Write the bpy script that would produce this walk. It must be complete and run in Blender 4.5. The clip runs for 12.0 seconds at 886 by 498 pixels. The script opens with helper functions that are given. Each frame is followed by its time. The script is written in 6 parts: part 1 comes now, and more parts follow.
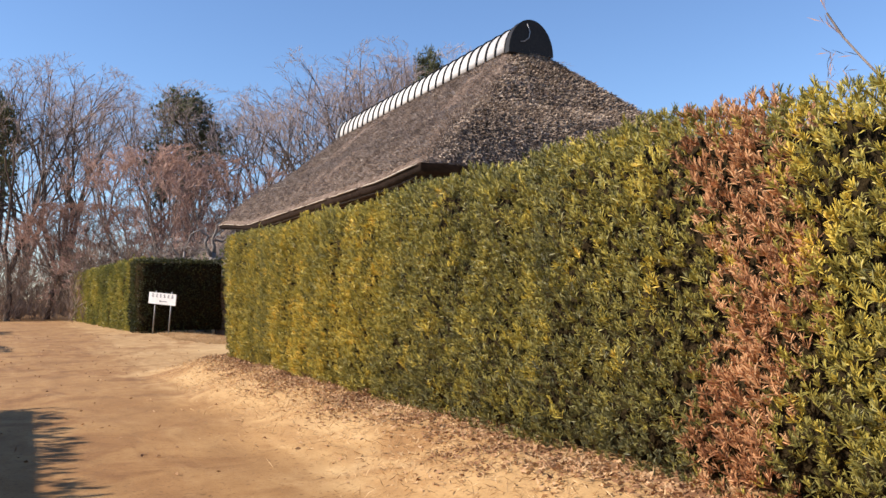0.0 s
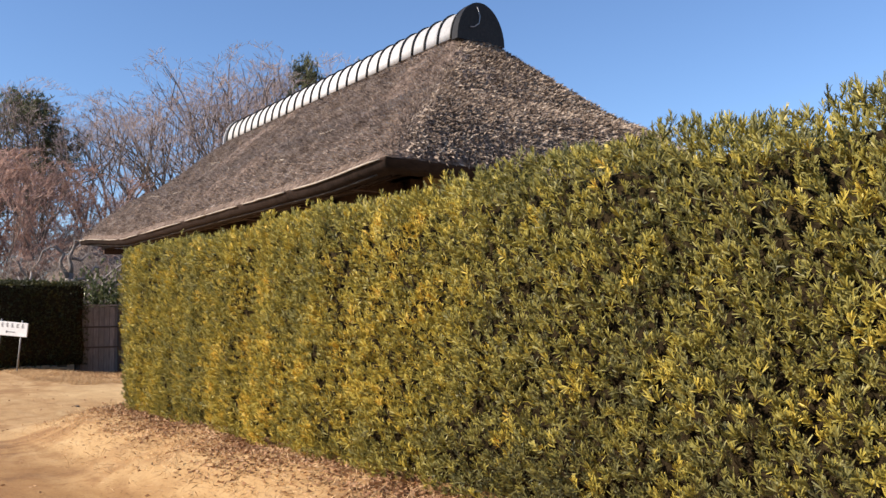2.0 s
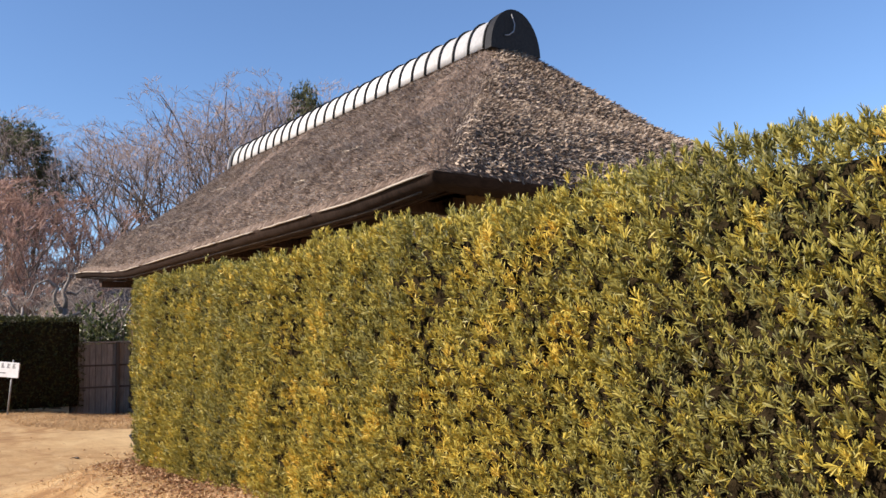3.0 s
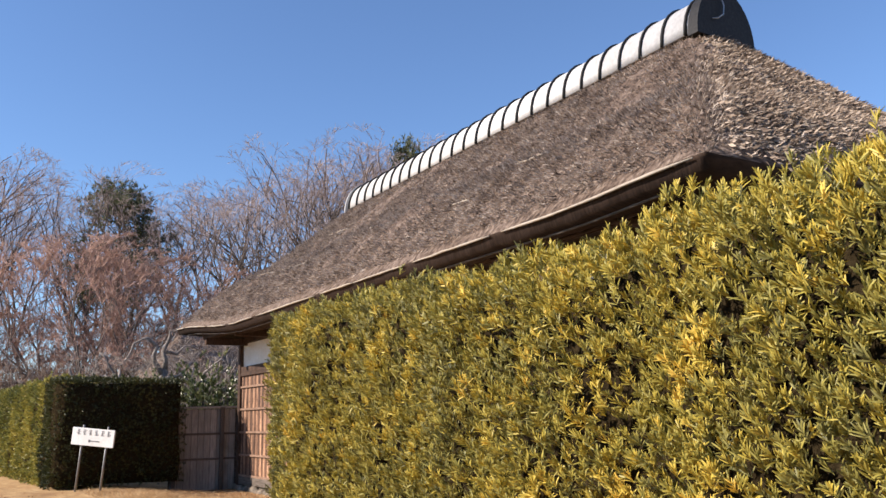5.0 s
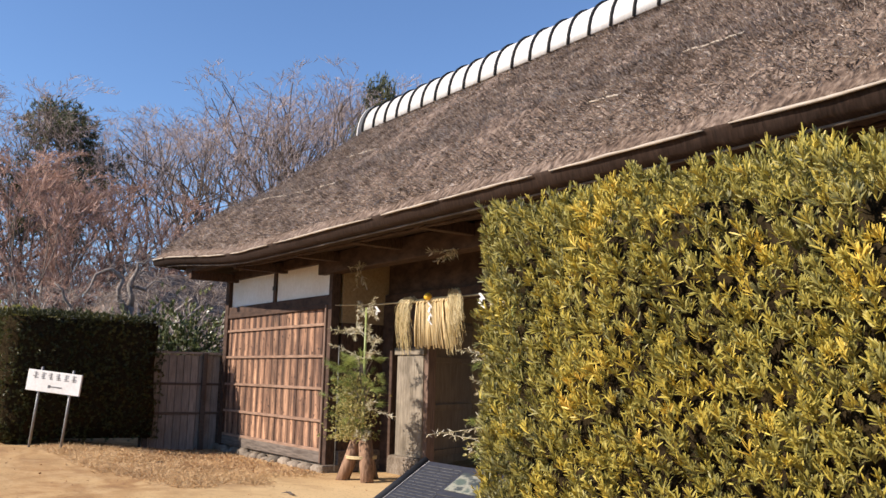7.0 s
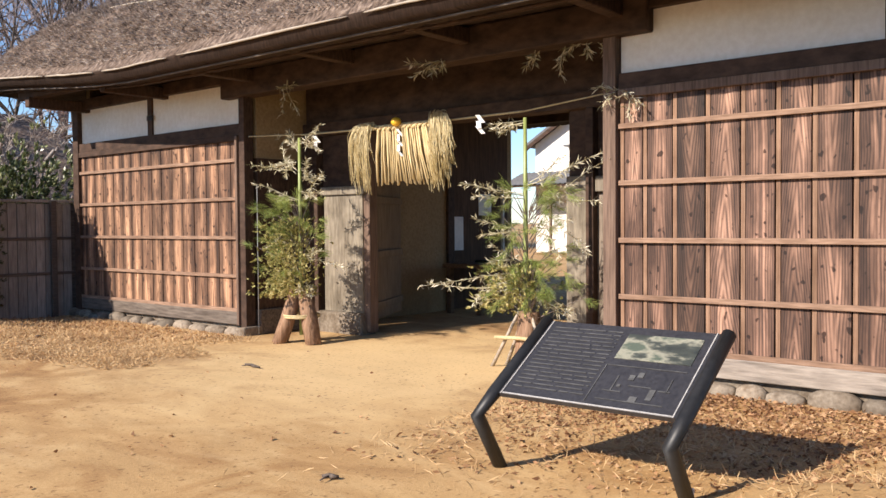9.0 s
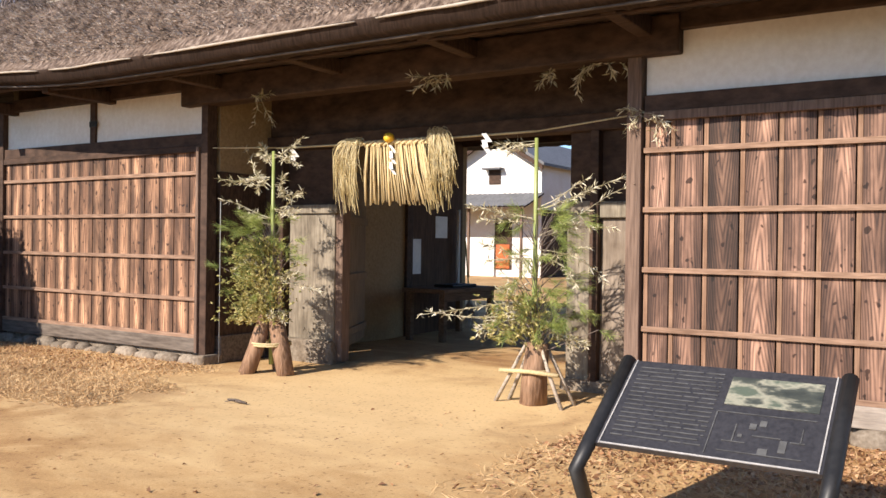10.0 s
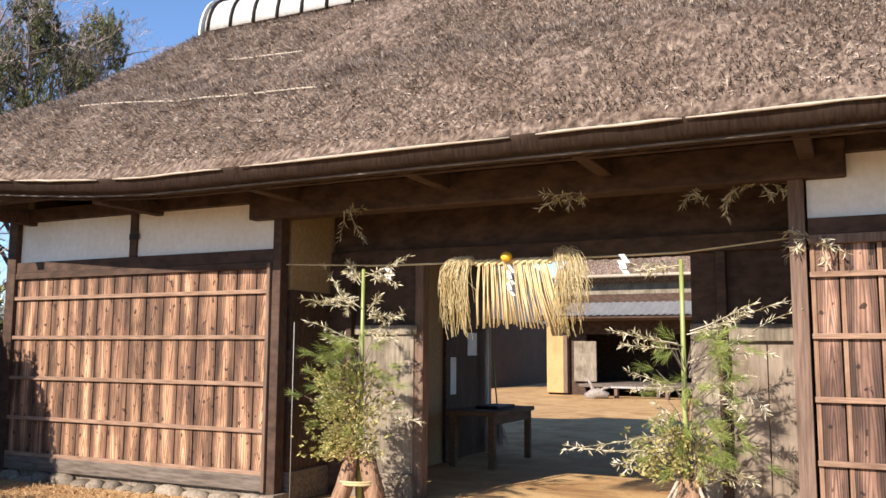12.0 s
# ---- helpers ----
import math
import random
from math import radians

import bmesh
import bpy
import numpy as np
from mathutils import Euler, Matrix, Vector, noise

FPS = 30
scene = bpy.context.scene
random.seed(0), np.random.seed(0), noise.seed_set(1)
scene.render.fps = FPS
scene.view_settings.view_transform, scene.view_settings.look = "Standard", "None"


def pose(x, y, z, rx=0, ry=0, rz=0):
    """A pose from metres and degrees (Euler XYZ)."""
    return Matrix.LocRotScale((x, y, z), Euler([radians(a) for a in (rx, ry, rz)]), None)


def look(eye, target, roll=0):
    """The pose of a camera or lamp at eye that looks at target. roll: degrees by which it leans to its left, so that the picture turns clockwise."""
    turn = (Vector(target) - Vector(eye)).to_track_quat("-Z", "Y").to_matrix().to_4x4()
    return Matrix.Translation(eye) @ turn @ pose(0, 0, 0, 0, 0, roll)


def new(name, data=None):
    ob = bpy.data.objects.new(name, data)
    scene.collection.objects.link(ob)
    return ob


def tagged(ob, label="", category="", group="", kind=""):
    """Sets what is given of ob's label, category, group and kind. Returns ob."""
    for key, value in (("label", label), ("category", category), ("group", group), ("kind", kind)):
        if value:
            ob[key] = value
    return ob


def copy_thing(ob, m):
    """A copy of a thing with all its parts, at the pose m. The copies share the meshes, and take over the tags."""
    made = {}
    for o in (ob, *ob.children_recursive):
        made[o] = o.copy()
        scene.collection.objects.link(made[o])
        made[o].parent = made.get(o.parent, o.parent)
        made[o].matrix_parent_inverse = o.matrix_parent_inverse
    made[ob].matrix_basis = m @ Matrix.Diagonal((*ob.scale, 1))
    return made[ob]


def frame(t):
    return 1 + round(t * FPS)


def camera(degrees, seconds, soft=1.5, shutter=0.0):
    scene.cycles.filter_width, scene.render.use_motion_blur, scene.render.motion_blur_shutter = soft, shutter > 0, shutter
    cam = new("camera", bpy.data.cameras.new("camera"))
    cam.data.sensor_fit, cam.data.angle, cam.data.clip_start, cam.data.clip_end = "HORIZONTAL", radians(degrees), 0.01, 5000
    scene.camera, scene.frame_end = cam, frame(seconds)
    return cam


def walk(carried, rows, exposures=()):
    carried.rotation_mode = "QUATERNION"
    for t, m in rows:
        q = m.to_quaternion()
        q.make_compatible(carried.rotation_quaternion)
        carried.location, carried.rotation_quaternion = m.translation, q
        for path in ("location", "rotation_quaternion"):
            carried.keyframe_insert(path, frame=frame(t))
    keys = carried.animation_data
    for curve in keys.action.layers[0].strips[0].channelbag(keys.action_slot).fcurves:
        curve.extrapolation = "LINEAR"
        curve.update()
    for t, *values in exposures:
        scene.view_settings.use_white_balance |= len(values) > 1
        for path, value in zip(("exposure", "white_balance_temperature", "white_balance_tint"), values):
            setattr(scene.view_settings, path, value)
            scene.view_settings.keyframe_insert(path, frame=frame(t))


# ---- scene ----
cam = camera(54.9, 12.0, soft=1.5)
METRES, EYE, TILT, LEAN, TURN = 20.0, 1.33, 0.0, 0.0, -26.0
ROWS = [
    (0.0, 0.0, 0.0, 0.0, 0.03, 3.12, 0.5),
    (0.5, -0.0199, 0.0403, 0.0005, -2.38, 2.19, -0.14),
    (1.0, -0.0403, 0.0846, 0.0035, -3.93, 3.72, 0.07),
    (1.5, -0.0651, 0.123, 0.0051, -6.77, 4.37, 1.07),
    (2.0, -0.0841, 0.1628, 0.0061, -9.9, 4.47, 0.98),
    (2.5, -0.1004, 0.201, 0.0088, -10.54, 5.39, 1.35),
    (4.5, -0.1426, 0.3828, 0.0113, -6.98, 10.13, 1.99),
    (5.0, -0.1618, 0.4229, 0.0112, -4.83, 11.21, 1.22),
    (5.5, -0.1832, 0.4667, 0.0103, -4.03, 11.12, 0.01),
    (6.0, -0.2053, 0.5066, 0.0119, -4.54, 11.58, 0.17),
    (6.5, -0.2287, 0.5488, 0.0118, -6.63, 10.88, -0.71),
    (7.0, -0.2541, 0.587, 0.0113, -9.91, 8.55, -1.33),
    (7.5, -0.277, 0.6261, 0.0124, -13.26, 6.92, -0.55),
    (9.5, -0.3666, 0.7501, 0.0067, -27.93, -2.59, -0.13),
    (10.0, -0.383, 0.7768, 0.0093, -31.61, -0.25, -0.77),
    (10.5, -0.4005, 0.8023, 0.0146, -34.97, 4.46, -1.21),
    (11.0, -0.4192, 0.8298, 0.0189, -36.29, 7.83, -1.37),
    (11.5, -0.4435, 0.8506, 0.0204, -37.27, 7.62, -1.17),
    (12.0, -0.4617, 0.8683, 0.019, -38.19, 6.88, -0.38),
]
walk(cam, [(t, pose(0, 0, EYE, TILT, LEAN, TURN) @ pose(METRES * x, METRES * y, METRES * z, 90 + pitch, roll, yaw)) for t, x, y, z, yaw, pitch, roll in ROWS], exposures=[(0.0, 0.72, 6600, 15), (2.5, 0.66, 6540, 15), (4.5, 0.74, 6500, 15), (6.5, 0.66, 6500, 15), (7.5, 0.70, 6560, 15), (9.5, 0.80, 6550, 14), (12.0, 0.93, 6550, 14)])

# ---- world, sun, exposure ----
SUN_TO = Vector((-0.815, 0.22, 0.53)).normalized()
world = bpy.data.worlds.new("world")
scene.world = world
world.use_nodes = True
wn = world.node_tree.nodes
sky = wn.new("ShaderNodeTexSky")
sky.sky_type = "NISHITA"
sky.sun_disc = False
sky.sun_elevation = math.asin(SUN_TO.z)
sky.sun_rotation = math.atan2(SUN_TO.x, SUN_TO.y)
sky.altitude = 50
sky.air_density, sky.dust_density, sky.ozone_density = 1.0, 0.02, 6.0
wn["Background"].inputs["Strength"].default_value = 0.114
world.node_tree.links.new(sky.outputs[0], wn["Background"].inputs["Color"])
sun = new("sun", bpy.data.lights.new("sun", "SUN"))
sun.data.energy = 5.0
sun.data.angle = radians(0.5)
sun.data.color = (1.0, 0.91, 0.78)
sun.matrix_world = look(SUN_TO * 60, (0, 0, 0))


# ---- materials ----
def shader(name):
    m = bpy.data.materials.new(name)
    m.use_nodes = True
    n, l = m.node_tree.nodes, m.node_tree.links
    return m, n, l, n["Principled BSDF"]


def ramp(n, stops):
    r = n.new("ShaderNodeValToRGB")
    e = r.color_ramp.elements
    while len(e) < len(stops):
        e.new(0.5)
    for k, (at, c) in zip(e, stops):
        k.position, k.color = at, (*c, 1)
    return r


def math_node(n, l, op, a, b):
    m = n.new("ShaderNodeMath")
    m.operation = op
    for i, v in enumerate((a, b)):
        if isinstance(v, (int, float)):
            m.inputs[i].default_value = v
        else:
            l.new(v, m.inputs[i])
    return m.outputs[0]


def blend(n, l, kind, fac, a, b):
    m = n.new("ShaderNodeMixRGB")
    m.blend_type = kind
    for i, v in enumerate((fac, a, b)):
        if isinstance(v, (int, float)):
            m.inputs[i].default_value = v
        elif isinstance(v, tuple):
            m.inputs[i].default_value = (*v, 1)
        else:
            l.new(v, m.inputs[i])
    return m.outputs[0]


def coords(n, l, stretch=(1, 1, 1), shift=False):
    g = n.new("ShaderNodeNewGeometry")
    src = g.outputs["Position"]
    if shift:
        o = n.new("ShaderNodeObjectInfo")
        v = n.new("ShaderNodeVectorMath")
        v.operation = "SCALE"
        v.inputs[0].default_value = (37.0, 53.0, 29.0)
        l.new(o.outputs["Random"], v.inputs["Scale"])
        a = n.new("ShaderNodeVectorMath")
        l.new(src, a.inputs[0])
        l.new(v.outputs[0], a.inputs[1])
        src = a.outputs[0]
    mp = n.new("ShaderNodeMapping")
    mp.inputs["Scale"].default_value = stretch
    l.new(src, mp.inputs["Vector"])
    return mp.outputs[0]


def noise_node(n, l, vec, scale, detail=6, rough=0.6, distort=0.0):
    t = n.new("ShaderNodeTexNoise")
    t.inputs["Scale"].default_value = scale
    t.inputs["Detail"].default_value = detail
    t.inputs["Roughness"].default_value = rough
    t.inputs["Distortion"].default_value = distort
    l.new(vec, t.inputs["Vector"])
    return t.outputs["Fac"]


def bump_to(n, l, bsdf, height, strength, dist):
    b = n.new("ShaderNodeBump")
    b.inputs["Strength"].default_value = strength
    b.inputs["Distance"].default_value = dist
    l.new(height, b.inputs["Height"])
    l.new(b.outputs[0], bsdf.inputs["Normal"])


def surface(name, stops, fine=30, coarse=1.5, rough=0.85, relief=0.4, depth=0.01, stretch=(1, 1, 1), stain=(0.5, 0.5, 0.5), stain_amount=0.35, piece=0.0, metallic=0.0, shift=False):
    """Fine grain through a ramp, coarse stains over it, optional change from piece to piece."""
    m, n, l, b = shader(name)
    vec = coords(n, l, stretch, shift)
    fine_f = noise_node(n, l, vec, fine)
    r = ramp(n, stops)
    l.new(fine_f, r.inputs[0])
    big = noise_node(n, l, coords(n, l), coarse, 5, 0.55, 0.4)
    sr = ramp(n, [(0.42, (0, 0, 0)), (0.66, (1, 1, 1))])
    l.new(big, sr.inputs[0])
    col = blend(n, l, "MULTIPLY", math_node(n, l, "MULTIPLY", sr.outputs[0], stain_amount), r.outputs[0], stain)
    if piece:
        o = n.new("ShaderNodeObjectInfo")
        pr = ramp(n, [(0, (1 - piece,) * 3), (1, (1 + 0.0,) * 3)])
        l.new(o.outputs["Random"], pr.inputs[0])
        col = blend(n, l, "MULTIPLY", 1.0, col, pr.outputs[0])
    l.new(col, b.inputs["Base Color"])
    b.inputs["Roughness"].default_value = rough
    b.inputs["Metallic"].default_value = metallic
    b.inputs["Specular IOR Level"].default_value = 0.5 if rough < 0.6 else 0.2
    bump_to(n, l, b, fine_f, relief, depth)
    return m


def board_wood(name, light, mid, dark, piece=0.3):
    """Weathered flat-sawn board: arched growth rings about the middle, paler edges, dark weather stains."""
    m, n, l, b = shader(name)
    tc = n.new("ShaderNodeTexCoord")
    sep = n.new("ShaderNodeSeparateXYZ")
    l.new(tc.outputs["Generated"], sep.inputs[0])
    o = n.new("ShaderNodeObjectInfo")
    rnd_ = o.outputs["Random"]
    across = math_node(n, l, "SUBTRACT", sep.outputs[1], 0.5)
    wander = noise_node(n, l, coords(n, l, (1, 0.2, 0.5), True), 1.3, 2, 0.5)
    across = math_node(n, l, "ADD", across, math_node(n, l, "MULTIPLY", math_node(n, l, "SUBTRACT", wander, 0.5), 0.5))
    side = math_node(n, l, "ABSOLUTE", across, 0)
    arch = math_node(n, l, "MULTIPLY", math_node(n, l, "POWER", side, 1.35), 6.4)
    rise = math_node(n, l, "MULTIPLY", math_node(n, l, "MULTIPLY", sep.outputs[2], 13.0), math_node(n, l, "SUBTRACT", rnd_, 0.45))
    warp = math_node(n, l, "MULTIPLY", noise_node(n, l, coords(n, l, (1, 1, 0.22), True), 3.2, 2, 0.5), 1.3)
    ph = math_node(n, l, "ADD", math_node(n, l, "ADD", arch, rise), warp)
    ring = math_node(n, l, "ADD", math_node(n, l, "MULTIPLY", math_node(n, l, "SINE", math_node(n, l, "MULTIPLY", ph, 12.5), 0), 0.5), 0.5)
    fibre = noise_node(n, l, coords(n, l, (1, 1, 0.015), True), 120, 5, 0.75)
    streak = noise_node(n, l, coords(n, l, (1, 1, 0.03), True), 22, 3, 0.6)
    mix = math_node(n, l, "ADD", math_node(n, l, "MULTIPLY", math_node(n, l, "POWER", ring, 0.6), 0.14), math_node(n, l, "ADD", math_node(n, l, "MULTIPLY", fibre, 0.34), math_node(n, l, "MULTIPLY", streak, 0.39)))
    knot = ramp(n, [(0.67, (1, 1, 1)), (0.71, (0.20, 0.15, 0.12))])
    l.new(noise_node(n, l, coords(n, l, (1, 1, 0.75), True), 15.0, 1, 0.4), knot.inputs[0])
    r = ramp(n, [(0.30, dark), (0.42, mid), (0.55, light), (1.0, light)])
    l.new(mix, r.inputs[0])
    heart = ramp(n, [(0.10, (1, 1, 1)), (0.34, (0.36, 0.335, 0.33))])
    grey = math_node(n, l, "MULTIPLY", math_node(n, l, "SUBTRACT", noise_node(n, l, coords(n, l, (1, 1, 0.35), True), 5.0, 4, 0.6), 0.5), 0.7)
    l.new(math_node(n, l, "ADD", side, grey), heart.inputs[0])
    col = blend(n, l, "MULTIPLY", 0.95, r.outputs[0], heart.outputs[0])
    col = blend(n, l, "MULTIPLY", 1.0, col, knot.outputs[0])
    st = noise_node(n, l, coords(n, l, (1, 1, 0.28), True), 2.4, 5, 0.6, 0.5)
    sr = ramp(n, [(0.42, (0.26, 0.23, 0.22)), (0.60, (1, 1, 1))])
    l.new(st, sr.inputs[0])
    col = blend(n, l, "MULTIPLY", 0.88, col, sr.outputs[0])
    pr = ramp(n, [(0, (1 - piece, 1 - piece * 1.05, 1 - piece * 1.1)), (0.5, (0.92, 0.89, 0.88)), (1, (1.0, 0.99, 0.98))])
    l.new(rnd_, pr.inputs[0])
    col = blend(n, l, "MULTIPLY", 1.0, col, pr.outputs[0])
    l.new(col, b.inputs["Base Color"])
    b.inputs["Roughness"].default_value = 0.8
    bump_to(n, l, b, mix, 0.5, 0.004)
    return m


def leafy(name, stops, patch=0.8, rough=0.5, spread=0.5, stretch=(1, 1, 1), through_light=0.22, patchy=2.2, along=None, toned=False):
    """Leaves: colour by leaf (island), by tuft where toned, and by slow patches over the plant."""
    m, n, l, b = shader(name)
    g = n.new("ShaderNodeNewGeometry")
    big = noise_node(n, l, coords(n, l, stretch), patch, 4, 0.6)
    f = math_node(n, l, "ADD", math_node(n, l, "MULTIPLY", g.outputs["Random Per Island"], spread), math_node(n, l, "MULTIPLY", math_node(n, l, "SUBTRACT", big, 0.5), patchy))
    f = math_node(n, l, "ADD", f, 0.5 - spread / 2)
    if toned:
        at = n.new("ShaderNodeAttribute")
        at.attribute_name = "tone"
        f = math_node(n, l, "ADD", f, at.outputs["Fac"])
    if along:
        sp = n.new("ShaderNodeSeparateXYZ")
        l.new(g.outputs["Position"], sp.inputs[0])
        ar = ramp(n, along)
        l.new(math_node(n, l, "MULTIPLY", sp.outputs[1], 1 / 17), ar.inputs[0])
        f = math_node(n, l, "ADD", f, math_node(n, l, "SUBTRACT", ar.outputs[0], 0.5))
    r = ramp(n, stops)
    l.new(f, r.inputs[0])
    l.new(r.outputs[0], b.inputs["Base Color"])
    b.inputs["Roughness"].default_value = rough
    t = n.new("ShaderNodeBsdfTranslucent")
    l.new(r.outputs[0], t.inputs["Color"])
    mx = n.new("ShaderNodeMixShader")
    mx.inputs[0].default_value = through_light
    l.new(b.outputs[0], mx.inputs[1])
    l.new(t.outputs[0], mx.inputs[2])
    l.new(mx.outputs[0], n["Material Output"].inputs["Surface"])
    return m


def earth(name):
    """Trodden sandy earth with damp patches, pebbly grain and a dry straw tint off the track."""
    m, n, l, b = shader(name)
    p = coords(n, l)
    fine = noise_node(n, l, p, 60, 8, 0.7)
    mid = noise_node(n, l, coords(n, l, (1.2, 0.4, 1)), 2.2, 6, 0.6, 0.6)
    big = noise_node(n, l, p, 0.35, 4, 0.5)
    r = ramp(n, [(0.30, (0.28, 0.165, 0.068)), (0.5, (0.44, 0.278, 0.118)), (0.72, (0.58, 0.395, 0.19))])
    l.new(math_node(n, l, "ADD", math_node(n, l, "MULTIPLY", fine, 0.5), math_node(n, l, "MULTIPLY", mid, 0.5)), r.inputs[0])
    blot = noise_node(n, l, p, 0.9, 7, 0.62, 1.2)
    damp = ramp(n, [(0.46, (1, 1, 1)), (0.54, (0.80, 0.71, 0.62)), (0.63, (0.62, 0.52, 0.43))])
    l.new(blot, damp.inputs[0])
    fac = ramp(n, [(0.36, (0.15, 0.15, 0.15)), (0.58, (1, 1, 1))])
    l.new(big, fac.inputs[0])
    col = blend(n, l, "MULTIPLY", fac.outputs[0], r.outputs[0], damp.outputs[0])
    pale = ramp(n, [(0.52, (0, 0, 0)), (0.68, (1, 1, 1))])
    l.new(noise_node(n, l, coords(n, l, (1.3, 0.5, 1)), 1.7, 6, 0.6, 0.8), pale.inputs[0])
    col = blend(n, l, "MIX", math_node(n, l, "MULTIPLY", pale.outputs[0], 0.3), col, (0.67, 0.505, 0.275))
    gate = n.new("ShaderNodeVectorMath")
    gate.operation = "DISTANCE"
    l.new(p, gate.inputs[0])
    gate.inputs[1].default_value = (6.9, 22.6, 0.0)
    swept = ramp(n, [(0.16, (0.75, 0.75, 0.75)), (0.46, (0, 0, 0))])
    l.new(math_node(n, l, "ADD", math_node(n, l, "MULTIPLY", gate.outputs["Value"], 0.125), math_node(n, l, "MULTIPLY", math_node(n, l, "SUBTRACT", blot, 0.5), 0.5)), swept.inputs[0])
    col = blend(n, l, "MIX", swept.outputs[0], col, (0.66, 0.485, 0.255))
    grit = ramp(n, [(0.30, (0.45, 0.38, 0.32)), (0.40, (1, 1, 1))])
    l.new(noise_node(n, l, p, 24, 3, 0.5), grit.inputs[0])
    col = blend(n, l, "MULTIPLY", 0.8, col, grit.outputs[0])
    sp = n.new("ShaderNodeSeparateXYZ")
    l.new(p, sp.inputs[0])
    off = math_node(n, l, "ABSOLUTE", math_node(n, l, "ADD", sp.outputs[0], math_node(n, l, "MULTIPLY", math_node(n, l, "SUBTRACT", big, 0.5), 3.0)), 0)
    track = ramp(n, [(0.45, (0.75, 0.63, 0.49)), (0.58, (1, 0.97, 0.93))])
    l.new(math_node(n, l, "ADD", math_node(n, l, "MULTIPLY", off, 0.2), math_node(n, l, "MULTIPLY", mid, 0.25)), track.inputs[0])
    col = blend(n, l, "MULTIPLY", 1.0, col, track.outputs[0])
    l.new(col, b.inputs["Base Color"])
    b.inputs["Roughness"].default_value = 0.95
    bump_to(n, l, b, math_node(n, l, "ADD", fine, math_node(n, l, "MULTIPLY", mid, 0.8)), 0.4, 0.014)
    return m


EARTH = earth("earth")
STRIP = surface("strip_wood", [(0.3, (0.20, 0.118, 0.075)), (0.7, (0.38, 0.235, 0.155))], 60, 2, stretch=(1, 1, 0.04), piece=0.25, stain=(0.4, 0.35, 0.32), stain_amount=0.6)
BOARD = board_wood("weathered_board", (0.70, 0.42, 0.25), (0.36, 0.19, 0.106), (0.07, 0.038, 0.027), 0.4)
BOARD_GREY = board_wood("grey_weathered_board", (0.54, 0.325, 0.225), (0.265, 0.15, 0.102), (0.062, 0.038, 0.031), 0.4)
BATTEN = surface("batten_wood", [(0.3, (0.19, 0.115, 0.078)), (0.7, (0.40, 0.26, 0.18))], 40, 2, stretch=(1, 0.1, 1), piece=0.2, stain=(0.4, 0.35, 0.32))
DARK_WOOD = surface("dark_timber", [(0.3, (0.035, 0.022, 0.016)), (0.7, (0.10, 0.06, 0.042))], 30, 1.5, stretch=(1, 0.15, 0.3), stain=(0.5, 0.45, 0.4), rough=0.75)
SILL_WOOD = surface("sill_timber", [(0.3, (0.075, 0.06, 0.05)), (0.7, (0.20, 0.165, 0.135))], 30, 1.5, stretch=(1, 0.1, 1), stain=(0.5, 0.45, 0.4))
SILL_PALE = surface("pale_sill_timber", [(0.3, (0.17, 0.145, 0.125)), (0.7, (0.40, 0.35, 0.30))], 30, 1.5, stretch=(1, 0.1, 1), stain=(0.6, 0.55, 0.5))
POST_WOOD = surface("post_timber", [(0.3, (0.10, 0.066, 0.05)), (0.7, (0.23, 0.155, 0.115))], 40, 1.2, stretch=(1, 1, 0.06), stain=(0.4, 0.36, 0.34))
PLASTER = surface("white_plaster", [(0.3, (0.72, 0.69, 0.64)), (0.7, (0.82, 0.80, 0.76))], 14, 0.9, stain=(0.86, 0.82, 0.76), stain_amount=0.5, relief=0.15)
CLAY = surface("clay_plaster", [(0.3, (0.26, 0.18, 0.098)), (0.7, (0.36, 0.26, 0.148))], 22, 1.0, stain=(0.7, 0.65, 0.6), relief=0.25)
PIER = surface("weathered_pier_boards", [(0.3, (0.15, 0.125, 0.095)), (0.7, (0.32, 0.275, 0.21))], 30, 2.2, stretch=(1, 1, 0.12), stain=(0.4, 0.38, 0.36), stain_amount=0.7)
GREY_PANEL = surface("grey_brown_panel", [(0.3, (0.17, 0.135, 0.105)), (0.7, (0.29, 0.235, 0.185))], 30, 2.2, stretch=(1, 1, 0.12), stain=(0.5, 0.46, 0.42), stain_amount=0.7)
STEEL_GREY = surface("grey_rod", [(0.3, (0.30, 0.30, 0.29)), (0.7, (0.45, 0.45, 0.44))], 30, 2, rough=0.5)
STONE = surface("foundation_stone", [(0.3, (0.20, 0.16, 0.12)), (0.7, (0.40, 0.335, 0.26))], 25, 5, stain=(0.55, 0.48, 0.42), stain_amount=0.7, piece=0.5, rough=0.8)
THATCH = surface("thatch", [(0.32, (0.05, 0.035, 0.027)), (0.5, (0.17, 0.122, 0.094)), (0.70, (0.36, 0.28, 0.22))], 17, 0.9, stretch=(0.6, 1.0, 0.6), stain=(0.62, 0.57, 0.52), stain_amount=0.8, relief=1.0, depth=0.06)
STRAW_OLD = leafy("thatch_straw", [(0.0, (0.088, 0.066, 0.052)), (0.5, (0.34, 0.267, 0.212)), (1.0, (0.66, 0.56, 0.465))], 4.5, 0.9, 0.75, patchy=2.6)
STRAW_PALE = leafy("pale_thatch_straw", [(0.0, (0.12, 0.084, 0.062)), (0.5, (0.35, 0.267, 0.20)), (1.0, (0.60, 0.485, 0.38))], 1.6, 0.9, 1.0)
